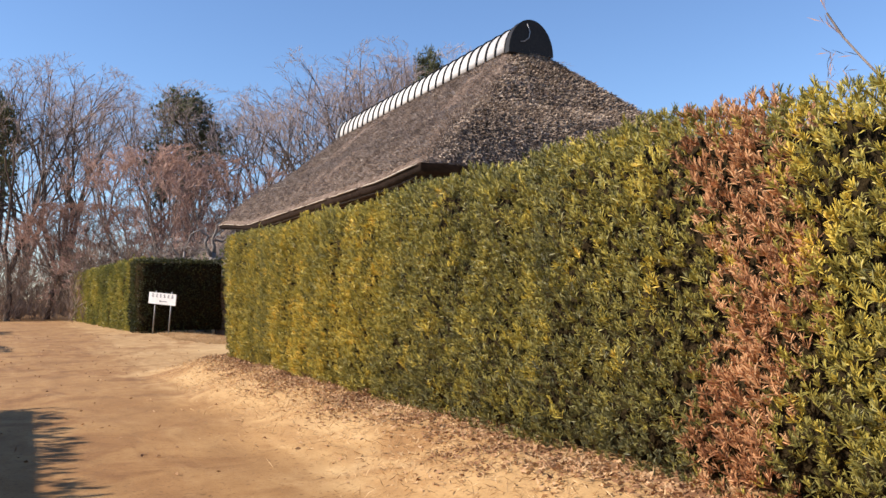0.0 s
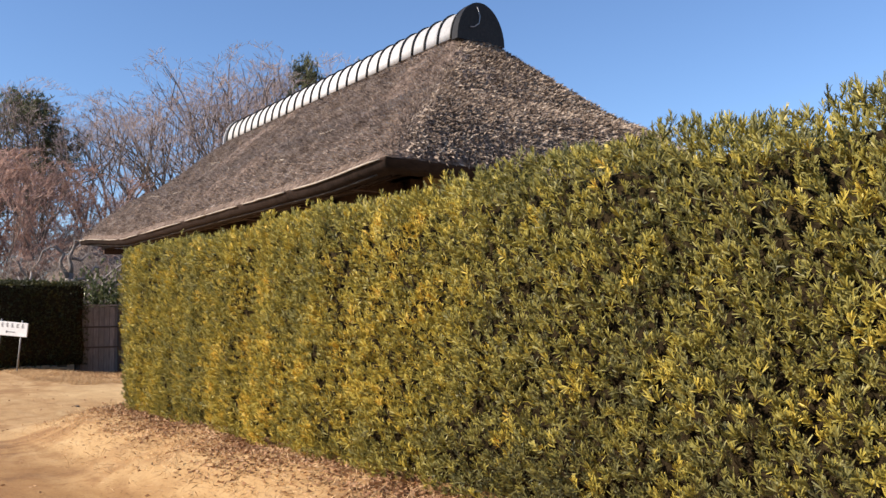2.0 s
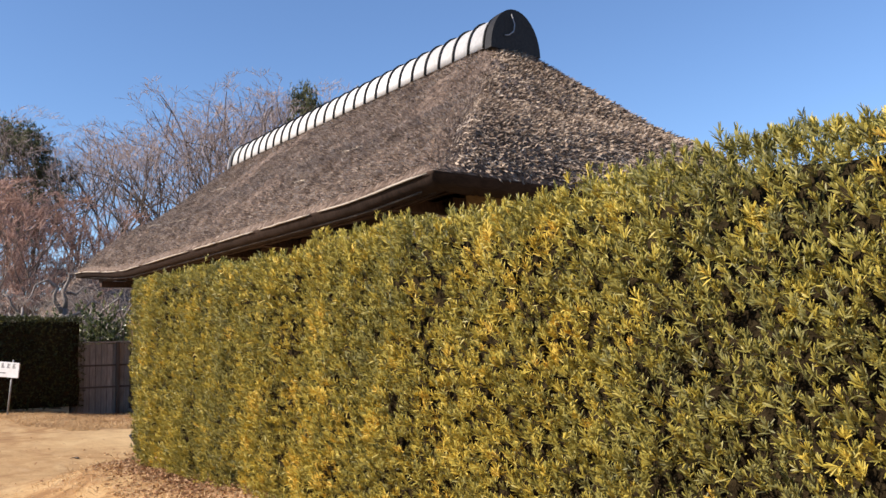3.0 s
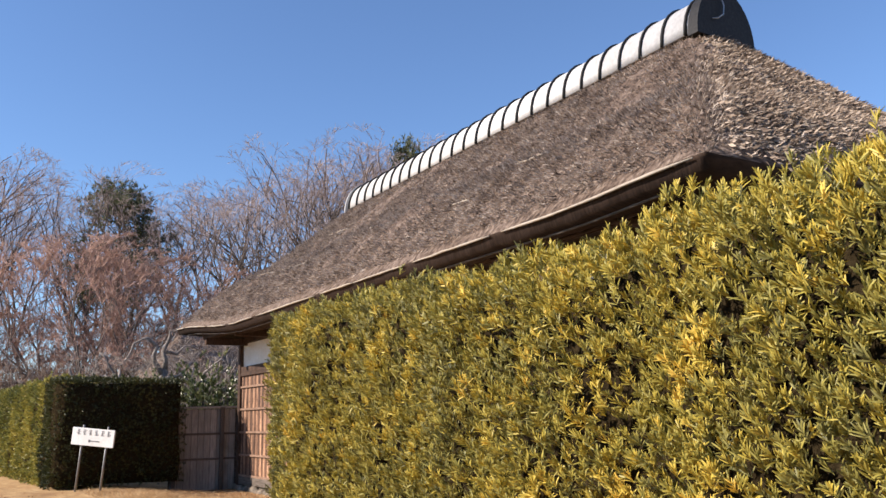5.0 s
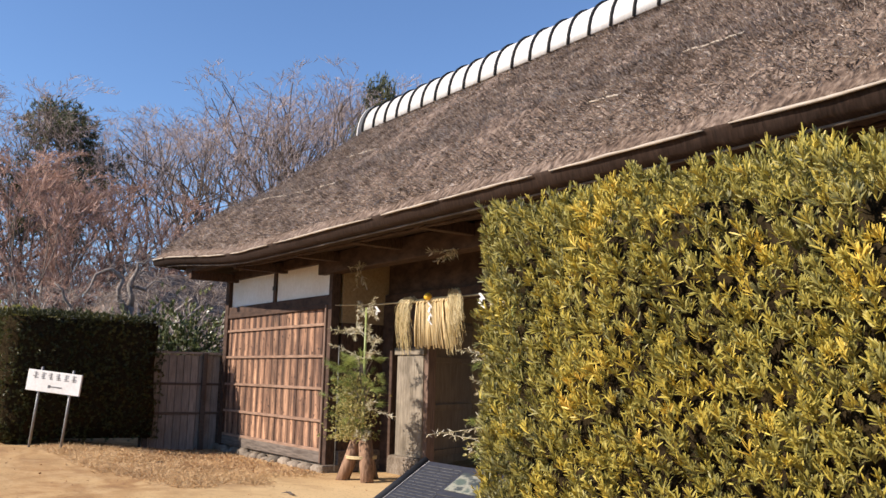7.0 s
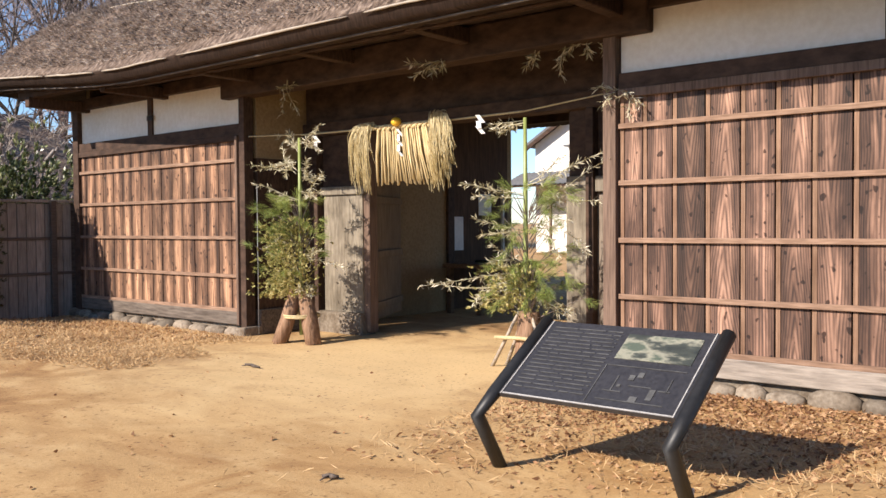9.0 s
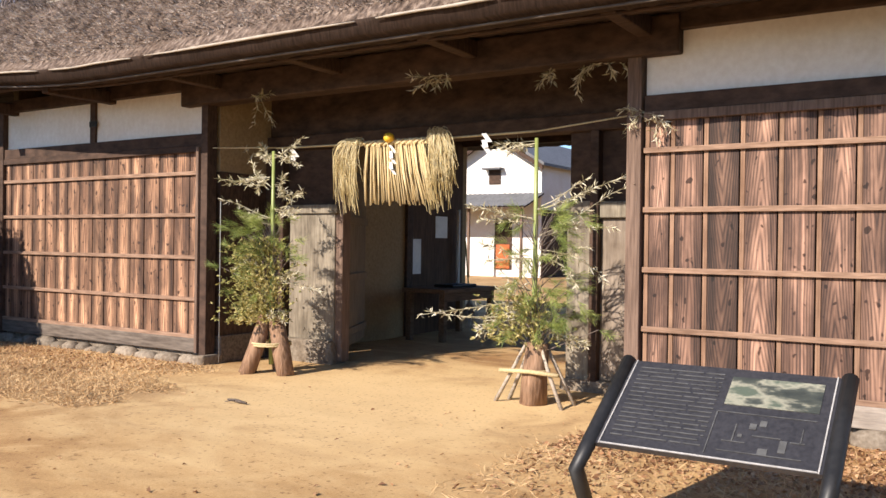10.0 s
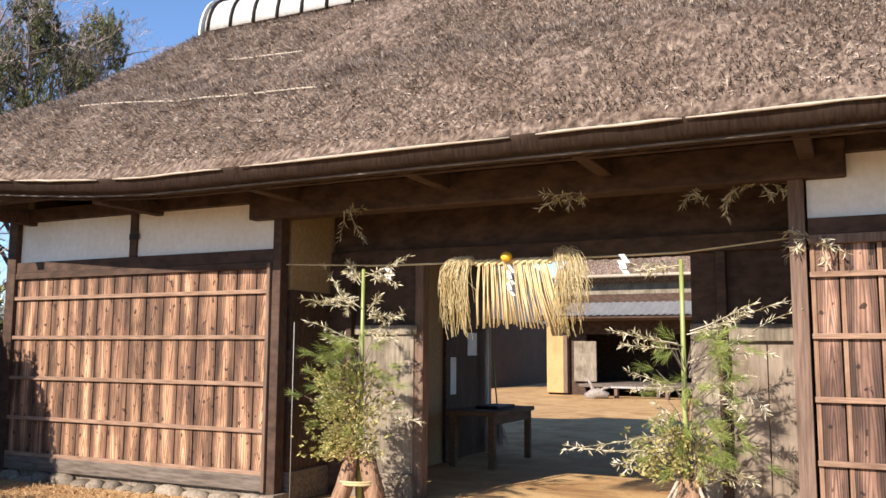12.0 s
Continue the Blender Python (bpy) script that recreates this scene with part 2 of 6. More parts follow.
LIP = surface("eave_straw", [(0.3, (0.26, 0.215, 0.165)), (0.7, (0.52, 0.45, 0.365))], 60, 2, stretch=(1, 0.1, 1), stain=(0.6, 0.55, 0.5))
# Rim and underside of the thatch: shade below the lip put into the colour.
SOFFIT = surface("shaded_eave_underside", [(0.3, (0.022, 0.014, 0.010)), (0.7, (0.062, 0.038, 0.027))], 40, 1.5, stretch=(0.15, 1, 0.15), stain=(0.6, 0.55, 0.5), relief=0.5, depth=0.008)
RIDGE = surface("ridge_sheet", [(0.3, (0.48, 0.47, 0.45)), (0.7, (0.64, 0.63, 0.61))], 12, 0.8, stain=(0.7, 0.68, 0.64), rough=0.55, relief=0.1)
BLACK = surface("black_band", [(0.3, (0.012, 0.012, 0.013)), (0.7, (0.03, 0.029, 0.028))], 20, 2, rough=0.6)
WIRE = surface("wire", [(0.3, (0.25, 0.25, 0.25)), (0.7, (0.4, 0.4, 0.4))], 20, 2, rough=0.4, metallic=0.8)
LEAF = leafy("hedge_leaves", [(0.0, (0.092, 0.092, 0.042)), (0.26, (0.175, 0.165, 0.052)), (0.52, (0.335, 0.29, 0.060)), (0.80, (0.60, 0.46, 0.070)), (1.0, (0.79, 0.55, 0.10))], 0.8, 0.55, 0.22, (1, 1, 0.45), 0.12, 0.9, [(0.0, (0.70, 0.70, 0.70)), (0.17, (0.68, 0.68, 0.68)), (0.23, (0.45, 0.45, 0.45)), (0.48, (0.46, 0.46, 0.46)), (0.58, (0.67, 0.67, 0.67)), (0.72, (0.64, 0.64, 0.64)), (0.86, (0.56, 0.56, 0.56)), (0.97, (0.48, 0.48, 0.48))], True)
# Clipped hedge leaves again, darkened to carry the shade on the hedge's end face.
LEAF_SHADED = leafy("shaded_hedge_leaves", [(0.0, (0.02, 0.028, 0.010)), (0.5, (0.05, 0.058, 0.018)), (1.0, (0.12, 0.115, 0.03))], 0.8, 0.5, 0.8)
LEAF_DEAD = leafy("dead_hedge_leaves", [(0.0, (0.20, 0.088, 0.040)), (0.5, (0.54, 0.26, 0.115)), (1.0, (0.75, 0.47, 0.24))], 1.5, 0.8, 0.9)
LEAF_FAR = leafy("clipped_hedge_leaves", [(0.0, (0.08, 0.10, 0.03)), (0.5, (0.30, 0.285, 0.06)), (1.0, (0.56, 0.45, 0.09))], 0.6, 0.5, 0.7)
# Near-black and without gloss: the hedge's inner shade painted on a solid block.
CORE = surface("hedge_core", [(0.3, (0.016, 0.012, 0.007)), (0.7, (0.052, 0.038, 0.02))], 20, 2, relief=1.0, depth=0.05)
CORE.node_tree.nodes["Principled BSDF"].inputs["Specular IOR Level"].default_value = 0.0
BARK = surface("grey_bark", [(0.3, (0.10, 0.079, 0.066)), (0.7, (0.26, 0.21, 0.18))], 25, 2, stretch=(1, 1, 0.3), relief=0.8)
TWIG = leafy("bare_twigs", [(0.0, (0.22, 0.172, 0.155)), (1.0, (0.52, 0.42, 0.38))], 0.2, 0.9, 0.9)
UNDER = leafy("undergrowth_stems", [(0.0, (0.11, 0.078, 0.058)), (1.0, (0.34, 0.25, 0.19))], 0.3, 0.9, 0.9)
PALE_TWIG = leafy("pale_twigs", [(0.0, (0.20, 0.16, 0.13)), (1.0, (0.46, 0.39, 0.33))], 0.5, 0.9, 0.9)
TWIG_RED = leafy("reddish_twigs", [(0.0, (0.24, 0.145, 0.11)), (1.0, (0.52, 0.345, 0.275))], 0.2, 0.9, 0.9)
SHRUB_LEAF = leafy("shrub_leaves", [(0.0, (0.035, 0.05, 0.02)), (0.6, (0.10, 0.13, 0.05)), (1.0, (0.34, 0.35, 0.17))], 0.8, 0.35, 0.8)
EVERGREEN = leafy("evergreen_foliage", [(0.0, (0.03, 0.04, 0.015)), (0.5, (0.09, 0.10, 0.04)), (1.0, (0.19, 0.185, 0.075))], 0.5, 0.6, 0.7)
LITTER = leafy("fallen_leaves", [(0.0, (0.17, 0.08, 0.038)), (0.5, (0.38, 0.21, 0.105)), (1.0, (0.58, 0.39, 0.22))], 1.0, 0.9, 0.9)
DRY_GRASS = leafy("dry_grass", [(0.0, (0.38, 0.24, 0.115)), (1.0, (0.68, 0.48, 0.26))], 1.0, 0.9, 0.9)


# ---- building helpers ----
def mesh_from(name, V, F):
    """A mesh from arrays: F holds rows of three or four corners."""
    me = bpy.data.meshes.new(name)
    V, F = np.asarray(V, np.float32), np.asarray(F, np.int32)
    k = F.shape[1]
    me.vertices.add(len(V))
    me.vertices.foreach_set("co", V.ravel())
    me.loops.add(F.size)
    me.loops.foreach_set("vertex_index", F.ravel())
    me.polygons.add(len(F))
    me.polygons.foreach_set("loop_start", np.arange(0, F.size, k, dtype=np.int32))
    me.update(calc_edges=True)
    return me


def smooth(me):
    me.polygons.foreach_set("use_smooth", np.ones(len(me.polygons), bool))
    return me


def part(name, shape, material, parent=None, label="", kind=""):
    """One mesh object from a bmesh or a mesh, under a thing or a part."""
    if isinstance(shape, bmesh.types.BMesh):
        me = bpy.data.meshes.new(name)
        shape.to_mesh(me)
        shape.free()
    else:
        me = shape
    if material is not None and not me.materials:
        me.materials.append(material)
    ob = new(name, me)
    if parent is not None:
        ob.parent = parent
    if label or kind:
        tagged(ob, label, kind=kind)
    return ob


def thing(name, label, category, group="", kind="", at=(0, 0, 0), turn=0.0):
    ob = new(name)
    ob.matrix_world = pose(*at, 0, 0, turn)
    ob.empty_display_size = 0.1
    return tagged(ob, label, category, group, kind)


def box(x0, x1, y0, y1, z0, z1, bevel=0.008, bm=None, wobble=0.0):
    bm = bm or bmesh.new()
    r = bmesh.ops.create_cube(bm, size=1)
    vs = r["verts"]
    for v in vs:
        v.co = Vector(((x0 + x1) / 2 + v.co.x * (x1 - x0), (y0 + y1) / 2 + v.co.y * (y1 - y0), (z0 + z1) / 2 + v.co.z * (z1 - z0)))
        if wobble:
            v.co += Vector([random.uniform(-wobble, wobble) for _ in range(3)])
    if bevel:
        es = list({e for v in vs for e in v.link_edges})
        bmesh.ops.bevel(bm, geom=es, offset=bevel, segments=2, affect="EDGES", profile=0.5)
    return bm


def tube(points, radii, sides=8, bm=None, cap=True):
    """A tapered round bar along points."""
    bm = bm or bmesh.new()
    rings = []
    pts = [Vector(p) for p in points]
    if not isinstance(radii, (list, tuple)):
        radii = [radii] * len(pts)
    for i, p in enumerate(pts):
        d = (pts[min(i + 1, len(pts) - 1)] - pts[max(i - 1, 0)]).normalized()
        a = d.orthogonal().normalized() if i == 0 else (a - d * a.dot(d)).normalized()
        c = d.cross(a)
        rings.append([bm.verts.new(p + (a * math.cos(k * math.tau / sides) + c * math.sin(k * math.tau / sides)) * radii[i]) for k in range(sides)])
    for r0, r1 in zip(rings, rings[1:]):
        for k in range(sides):
            f = bm.faces.new((r0[k], r0[(k + 1) % sides], r1[(k + 1) % sides], r1[k]))
            f.smooth = True
    if cap:
        bm.faces.new(rings[0][::-1])
        bm.faces.new(rings[-1])
    return bm


RNG = np.random.default_rng(7)


def unit(v):
    return v / np.maximum(np.linalg.norm(v, axis=-1, keepdims=True), 1e-9)


def blades(P, D, L, W, sag=0.15, face=None):
    """Many thin leaves: base P, direction D, length L, width W; each a folded diamond of its own."""
    n = len(P)
    D = unit(D)
    S = unit(np.cross(D, RNG.normal(size=(n, 3)) * (1.0 if face is None else 0.55) + (0 if face is None else face)))
    N = np.cross(S, D)
    L, W = np.broadcast_to(np.asarray(L, float), n)[:, None], np.broadcast_to(np.asarray(W, float), n)[:, None]
    mid = P + D * L * 0.5 + N * L * sag * 0.5
    V = np.stack([P, mid + S * W / 2, P + D * L - N * L * sag * 0.3, mid - S * W / 2], 1).reshape(-1, 3)
    return V, np.arange(n * 4).reshape(n, 4)


def shoots(P, N, leaves, length, width, up=0.5, stem=0.05, opening=0.9, facing=False):
    """Whorls of narrow leaves round short stems that start at P and lean out along N and up."""
    n = len(P)
    A = unit(N + np.array([0, 0, up]) + RNG.normal(scale=0.35, size=(n, 3)))
    A = np.repeat(A, leaves, 0)
    B = np.repeat(P, leaves, 0) + A * RNG.uniform(0, stem, (n * leaves, 1))
    D = A + unit(RNG.normal(size=(n * leaves, 3))) * RNG.uniform(0.35, opening, (n * leaves, 1))
    return blades(B, D, RNG.uniform(0.6, 1.1, n * leaves) * length, RNG.uniform(0.8, 1.2, n * leaves) * width, face=np.repeat(N, leaves, 0) if facing else None)


def straps(P, D, L, W, face, curl=0.25):
    """Narrow strap leaves with a blunt tip, each of two quads, bent along their length."""
    n = len(P)
    D = unit(D)
    S = unit(np.cross(D, RNG.normal(size=(n, 3)) * 0.5 + face))
    N = np.cross(S, D)
    L, W = L[:, None], W[:, None]
    mid, tip = P + D * L * 0.5 + N * L * curl * 0.12, P + D * L - N * L * curl * 0.35
    V = np.stack([P - S * W * 0.18, P + S * W * 0.18, mid + S * W * 0.5, mid - S * W * 0.5, tip + S * W * 0.22, tip - S * W * 0.22], 1).reshape(-1, 3)
    k = np.arange(n)[:, None] * 6
    return V, np.concatenate([k + np.array([[0, 1, 2, 3]]), k + np.array([[3, 2, 4, 5]])], 0)


def rosettes(P, N, leaves, length, width, tone):
    """Upswept tufts of strap leaves; tone gives each tuft its own hue along the leaf ramp."""
    n = len(P)
    A = unit(N * 0.8 + np.array([0, 0, 0.85]) + RNG.normal(scale=0.28, size=(n, 3)))
    size = np.repeat(RNG.uniform(0.75, 1.2, n), leaves)
    A = np.repeat(A, leaves, 0)
    k = np.tile(np.arange(leaves) / leaves, n)[:, None]
    B = np.repeat(P, leaves, 0) + A * (k * 0.05)
    D = A + unit(RNG.normal(size=(n * leaves, 3))) * (1.05 - 0.75 * k) * RNG.uniform(0.7, 1.1, (n * leaves, 1))
    V, F = straps(B, D, size * RNG.uniform(0.7, 1.1, n * leaves) * length * (1 - 0.25 * k[:, 0]), RNG.uniform(0.8, 1.2, n * leaves) * width, np.repeat(N, leaves, 0))
    me = mesh_from("foliage", V, F)
    me.attributes.new("tone", "FLOAT", "POINT").data.foreach_set("value", np.repeat(tone, leaves * 6).astype(np.float32))
    return me


# ---- ground ----
def sstep(a, b, v):
    t = np.clip((v - a) / (b - a), 0, 1)
    return t * t * (3 - 2 * t)


def ground_z(x, y):
    x, y = np.asarray(x, float), np.asarray(y, float)
    z = -0.08 + 0.22 * sstep(17, 29, y) * sstep(7.2, 4.2, x)
    z = z + 0.30 * sstep(1.9, 3.3, x + 0.12 * np.sin(y * 1.7)) * sstep(5.6, 4.7, x) * sstep(18.3, 16.6, y)
    z = z + 0.008 * np.sin(x * 2.1 + 0.7 * y) * np.sin(y * 1.3) + 0.003 * np.sin(x * 5.3) * np.sin(y * 4.7 + x)
    return z + 1.2 * sstep(60, 200, np.hypot(x, y))


def spaced(lo, hi, step, far):
    mid = np.arange(lo, hi + 1e-6, step)
    out, d = [], step
    v = hi
    while v < far:
        d *= 1.35
        v += d
        out.append(v)
    left, d, v = [], step, lo
    while v > -far:
        d *= 1.35
        v -= d
        left.append(v)
    return np.array(left[::-1] + list(mid) + out)


gx, gy = spaced(-7, 20, 0.2, 2500), spaced(-4, 36, 0.2, 2500)
GX, GY = np.meshgrid(gx, gy)
GV = np.stack([GX, GY, ground_z(GX, GY)], -1).reshape(-1, 3)
gi = np.arange(len(gx) * len(gy)).reshape(len(gy), len(gx))
GF = np.stack([gi[:-1, :-1], gi[:-1, 1:], gi[1:, 1:], gi[1:, :-1]], -1).reshape(-1, 4)
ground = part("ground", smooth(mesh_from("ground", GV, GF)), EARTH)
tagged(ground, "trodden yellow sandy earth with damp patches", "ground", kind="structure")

# ---- gatehouse ----
FRONT, GATE, BACK = 7.75, 8.80, 14.20
Y_RIGHT, Y_PR, Y_PL, Y_LEFT = 15.15, 20.11, 25.87, 30.64
gatehouse = thing("gatehouse", "long thatched gatehouse with weathered board walls and white plaster", "gatehouse", at=(0, 0, 0))

# thatched hip roof
EX0, EX1, EY0, EY1 = 6.30, 15.40, 13.80, 31.85
RX, RY0, RY1, APEX = 10.70, 17.60, 29.55, 7.50


def eave_z(x, y):
    near_front = np.clip(1 - (x - EX0) / 4.0, 0, 1)
    return 3.64 + (0.34 * sstep(26.5, 31.9, y) + 0.08 * sstep(16, 13.8, y)) * (0.4 + 0.6 * near_front)


def roof_z(x, y):
    t = np.stack([(x - EX0) / (RX - EX0), (EX1 - x) / (EX1 - RX), (y - EY0) / (RY0 - EY0), (EY1 - y) / (EY1 - RY1)], 0)
    k = 26.0
    u = -np.log(np.exp(-k * t).sum(0)) / k
    u = np.clip(u + 0.0, 0.0, 1)
    e = eave_z(x, y)
    return e + (APEX - e) * (u + 0.05 * np.sin(np.pi * np.clip(u * 2.2, 0, 1)))


def thatch_mesh():
    nx, ny = 110, 240
    xs = EX0 + (EX1 - EX0) * np.linspace(0, 1, nx)
    ys = EY0 + (EY1 - EY0) * np.linspace(0, 1, ny)
    X, Y = np.meshgrid(xs, ys)
    # rounded corners in plan
    Z = roof_z(X, Y)
    lump = np.zeros_like(Z)
    for f, a in ((0.7, 0.05), (2.1, 0.03), (5.3, 0.022), (11.0, 0.016)):
        ph = RNG.uniform(0, 6, 4)
        lump += a * np.sin(X * f + ph[0] + np.sin(Y * f * 0.8 + ph[1])) * np.sin(Y * f * 1.1 + ph[2] + np.sin(X * f * 0.6 + ph[3]))
    lump += RNG.normal(scale=0.016, size=Z.shape)
    hip = sstep(0.25, -0.05, (Y - EY0) / (RY0 - EY0) - (X - EX0) / (RX - EX0))
    lump += hip * (0.035 * ((Z * 3.4 + 0.4 * np.sin(X * 3.1)) % 1.0) + RNG.normal(scale=0.03, size=Z.shape))
    edge = np.minimum.reduce([X - EX0, EX1 - X, Y - EY0, EY1 - Y])
    Z = Z + lump * sstep(-0.1, 0.7, edge)
    V = np.stack([X, Y, Z], -1).reshape(-1, 3)
    idx = np.arange(nx * ny).reshape(ny, nx)
    F = [np.stack([idx[:-1, :-1], idx[:-1, 1:], idx[1:, 1:], idx[1:, :-1]], -1).reshape(-1, 4)]
    # rim and underside
    loop = np.concatenate([idx[0, :-1], idx[:-1, -1], idx[-1, :0:-1], idx[:0:-1, 0]])
    c = np.array([(EX0 + EX1) / 2, (EY0 + EY1) / 2])
    half = np.array([(EX1 - EX0) / 2, (EY1 - EY0) / 2])
    base = V[loop]
    prev, start = loop, len(V)
    for inset, drop in ((0.03, 0.03), (0.06, 0.13), (0.32, 0.17), (1.45, -0.06), (2.6, -0.5)):
        ring = base.copy()
        ring[:, :2] = c + (base[:, :2] - c) * ((half - inset) / half)
        ring[:, 2] = base[:, 2] - drop + RNG.normal(scale=0.006, size=len(base))
        V = np.vstack([V, ring])
        cur = np.arange(start, start + len(ring))
        start += len(ring)
        F.append(np.stack([prev, np.roll(prev, -1), np.roll(cur, -1), cur], -1)[:, ::-1])
        prev = cur
    return mesh_from("thatch", V, np.vstack(F))


me = thatch_mesh()
me.materials.append(THATCH)
# SOFFIT is the same straw, darkened for the eave's shade
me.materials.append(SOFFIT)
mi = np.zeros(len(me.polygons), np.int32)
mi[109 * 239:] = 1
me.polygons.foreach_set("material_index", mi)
roof = part("thatched_roof", me, None, gatehouse, "thick weathered grey-brown straw thatch")

n_straw = 150000
px = RNG.uniform(EX0 + 0.12, RX + 0.6, n_straw)
py = RNG.uniform(EY0 + 0.12, EY1 - 0.12, n_straw)
e = 0.02
pz = roof_z(px, py)
gxs = (roof_z(px + e, py) - pz) / e
gys = (roof_z(px, py + e) - pz) / e
N = unit(np.stack([-gxs, -gys, np.ones_like(gxs)], 1))
down = unit(np.stack([-gxs, -gys, -(gxs ** 2 + gys ** 2)], 1))
D = down * 0.8 + N * RNG.uniform(0.25, 1.5, (n_straw, 1)) + RNG.normal(scale=0.42, size=(n_straw, 3))
V, F = blades(np.stack([px, py, pz], 1) + N * 0.005, D, RNG.uniform(0.04, 0.12, n_straw), RNG.uniform(0.008, 0.018, n_straw), 0.1)
part("straw", mesh_from("straw", V, F), STRAW_OLD, roof, "loose grey straw ends", "stuff")

# coarse pale courses on the hip end
n_hip = 34000
hu = (np.floor(RNG.uniform(0.03, 0.97, n_hip) * 27) + RNG.normal(scale=0.30, size=n_hip)) / 27
hx = EX0 + (RX - EX0) * (hu + (2.0 - 2 * hu) * RNG.uniform(0.03, 1, n_hip))
hy = EY0 + (RY0 - EY0) * hu
thin = RNG.random(n_hip) < 0.45 + 0.55 * sstep(0.02, 0.22, (hx - EX0) / (RX - EX0) - hu)
hx, hy = hx[thin], hy[thin]
hz = roof_z(hx, hy)
gxs, gys = (roof_z(hx + e, hy) - hz) / e, (roof_z(hx, hy + e) - hz) / e
N = unit(np.stack([-gxs, -gys, np.ones_like(gxs)], 1))
down = unit(np.stack([-gxs, -gys, -(gxs ** 2 + gys ** 2)], 1))
D = down + N * RNG.uniform(0.1, 0.7, (len(hx), 1)) + RNG.normal(scale=0.35, size=(len(hx), 3))
V, F = blades(np.stack([hx, hy, hz], 1) + N * 0.03, D, RNG.uniform(0.06, 0.15, len(hx)), RNG.uniform(0.012, 0.035, len(hx)), 0.1)
part("straw", mesh_from("straw", V, F), STRAW_PALE, roof, "coarse pale straw courses of the hip end", "stuff")

# pale straw lip along the eave, in lengths
yy = EY0 + 0.15
while yy < EY1 - 0.3:
    ln = random.uniform(1.2, 3.2)
    y1 = min(yy + ln, EY1 - 0.1)
    ys = np.linspace(yy, y1, 8)
    pts = [(EX0 - 0.005 + random.uniform(-0.005, 0.005), y, float(eave_z(np.float64(EX0), np.float64(y))) - 0.012 + random.uniform(-0.004, 0.004)) for y in ys]
    part("eave_edge", tube(pts, [0.007] + [random.uniform(0.010, 0.018) for _ in range(6)] + [0.006], 6), LIP, gatehouse, "pale straw edge under the thatch")
    yy = y1 + random.choice((0.03, 0.08, 0.25))

# ridge covering with dark bands
def ridge_profile(r, h, k=14):
    return [(r * math.cos(a) , h * math.sin(a)) for a in [math.pi * i / k for i in range(k + 1)]]


def ridge_shell(y0, y1, r, h, z0, thick):
    bm = bmesh.new()
    outer, inner = ridge_profile(r, h), ridge_profile(r - thick, h - thick)
    rows = []
    for y in (y0, y1):
        rows.append([bm.verts.new((RX + a, y, z0 + b)) for a, b in outer] + [bm.verts.new((RX + a, y, z0 + b)) for a, b in reversed(inner)])
    m = len(rows[0])
    for i in range(m):
        f = bm.faces.new((rows[0][i], rows[1][i], rows[1][(i + 1) % m], rows[0][(i + 1) % m]))
        f.smooth = True
    k = len(outer)
    for r_ in rows:
        for i in range(k - 1):
            bm.faces.new((r_[i], r_[i + 1], r_[m - 2 - i], r_[m - 1 - i]))
    bmesh.ops.recalc_face_normals(bm, faces=bm.faces)
    return bm


ridge = part("ridge_cover", ridge_shell(RY0 - 0.34, RY1 - 0.05, 0.53, 0.70, 7.13, 0.03), RIDGE, gatehouse, "pale sheet ridge cover")
step = (RY1 - RY0 + 0.1) / 25
for i in range(26):
    y = RY0 - 0.25 + i * step
    part("band", ridge_shell(y - 0.017, y + 0.017, 0.575, 0.755, 7.115, 0.06), BLACK, ridge)
for y0, y1 in ((RY0 - 0.55, RY0 - 0.36), (RY1 - 0.05, RY1 - 0.01)):
    bm = bmesh.new()
    for y in (y0, y1):
        c = bm.verts.new((RX, y, 7.3))
        ring = [bm.verts.new((RX + a, y, 7.04 + b)) for a, b in ridge_profile(0.62, 0.84, 18)]
        for a, b in zip(ring, ring[1:]):
            bm.faces.new((c, a, b))
        bm.faces.new((c, ring[-1], ring[0]))
        if y == y0:
            first = ring
    for i in range(len(ring)):
        bm.faces.new((first[i], first[(i + 1) % len(ring)], ring[(i + 1) % len(ring)], ring[i]))
    bmesh.ops.recalc_face_normals(bm, faces=bm.faces)
    part("ridge_end", bm, BLACK if y0 < RY0 else RIDGE, ridge, "black ridge end board" if y0 < RY0 else "pale ridge end sheet")
part("wire", tube([(RX - 0.12, RY0 - 0.59, 7.76), (RX - 0.06, RY0 - 0.60, 7.56), (RX - 0.10, RY0 - 0.61, 7.41), (RX - 0.22, RY0 - 0.61, 7.32), (RX - 0.30, RY0 - 0.57, 7.31)], 0.012, 6), WIRE, ridge)

# frame: posts, beams, rails
for y, w, m in ((Y_PL + 0.045, 0.06, DARK_WOOD), (Y_PR, 0.07, POST_WOOD), (Y_LEFT - 0.02, 0.09, DARK_WOOD), (Y_RIGHT + 0.1, 0.09, DARK_WOOD)):
    part("post", box(FRONT - 0.115, FRONT + 0.05, y - w, y + w, 0.0, 3.62), m, gatehouse)
    part("base_stone", box(FRONT - 0.19, FRONT + 0.16, y - w - 0.06, y + w + 0.06, -0.16, 0.04, 0.03, wobble=0.015), STONE, gatehouse)
part("door_stop", box(FRONT - 0.15, FRONT - 0.06, Y_PL + 0.115, Y_PL + 0.165, 0.06, 2.76), POST_WOOD, gatehouse)
part("lintel_beam", box(7.58, 7.84, 19.68, 26.32, 3.30, 3.66, 0.02), DARK_WOOD, gatehouse, "heavy dark gate beam")
part("eave_purlin", box(6.72, 6.90, 15.0, 30.75, 3.62, 3.78, 0.015), DARK_WOOD, gatehouse)
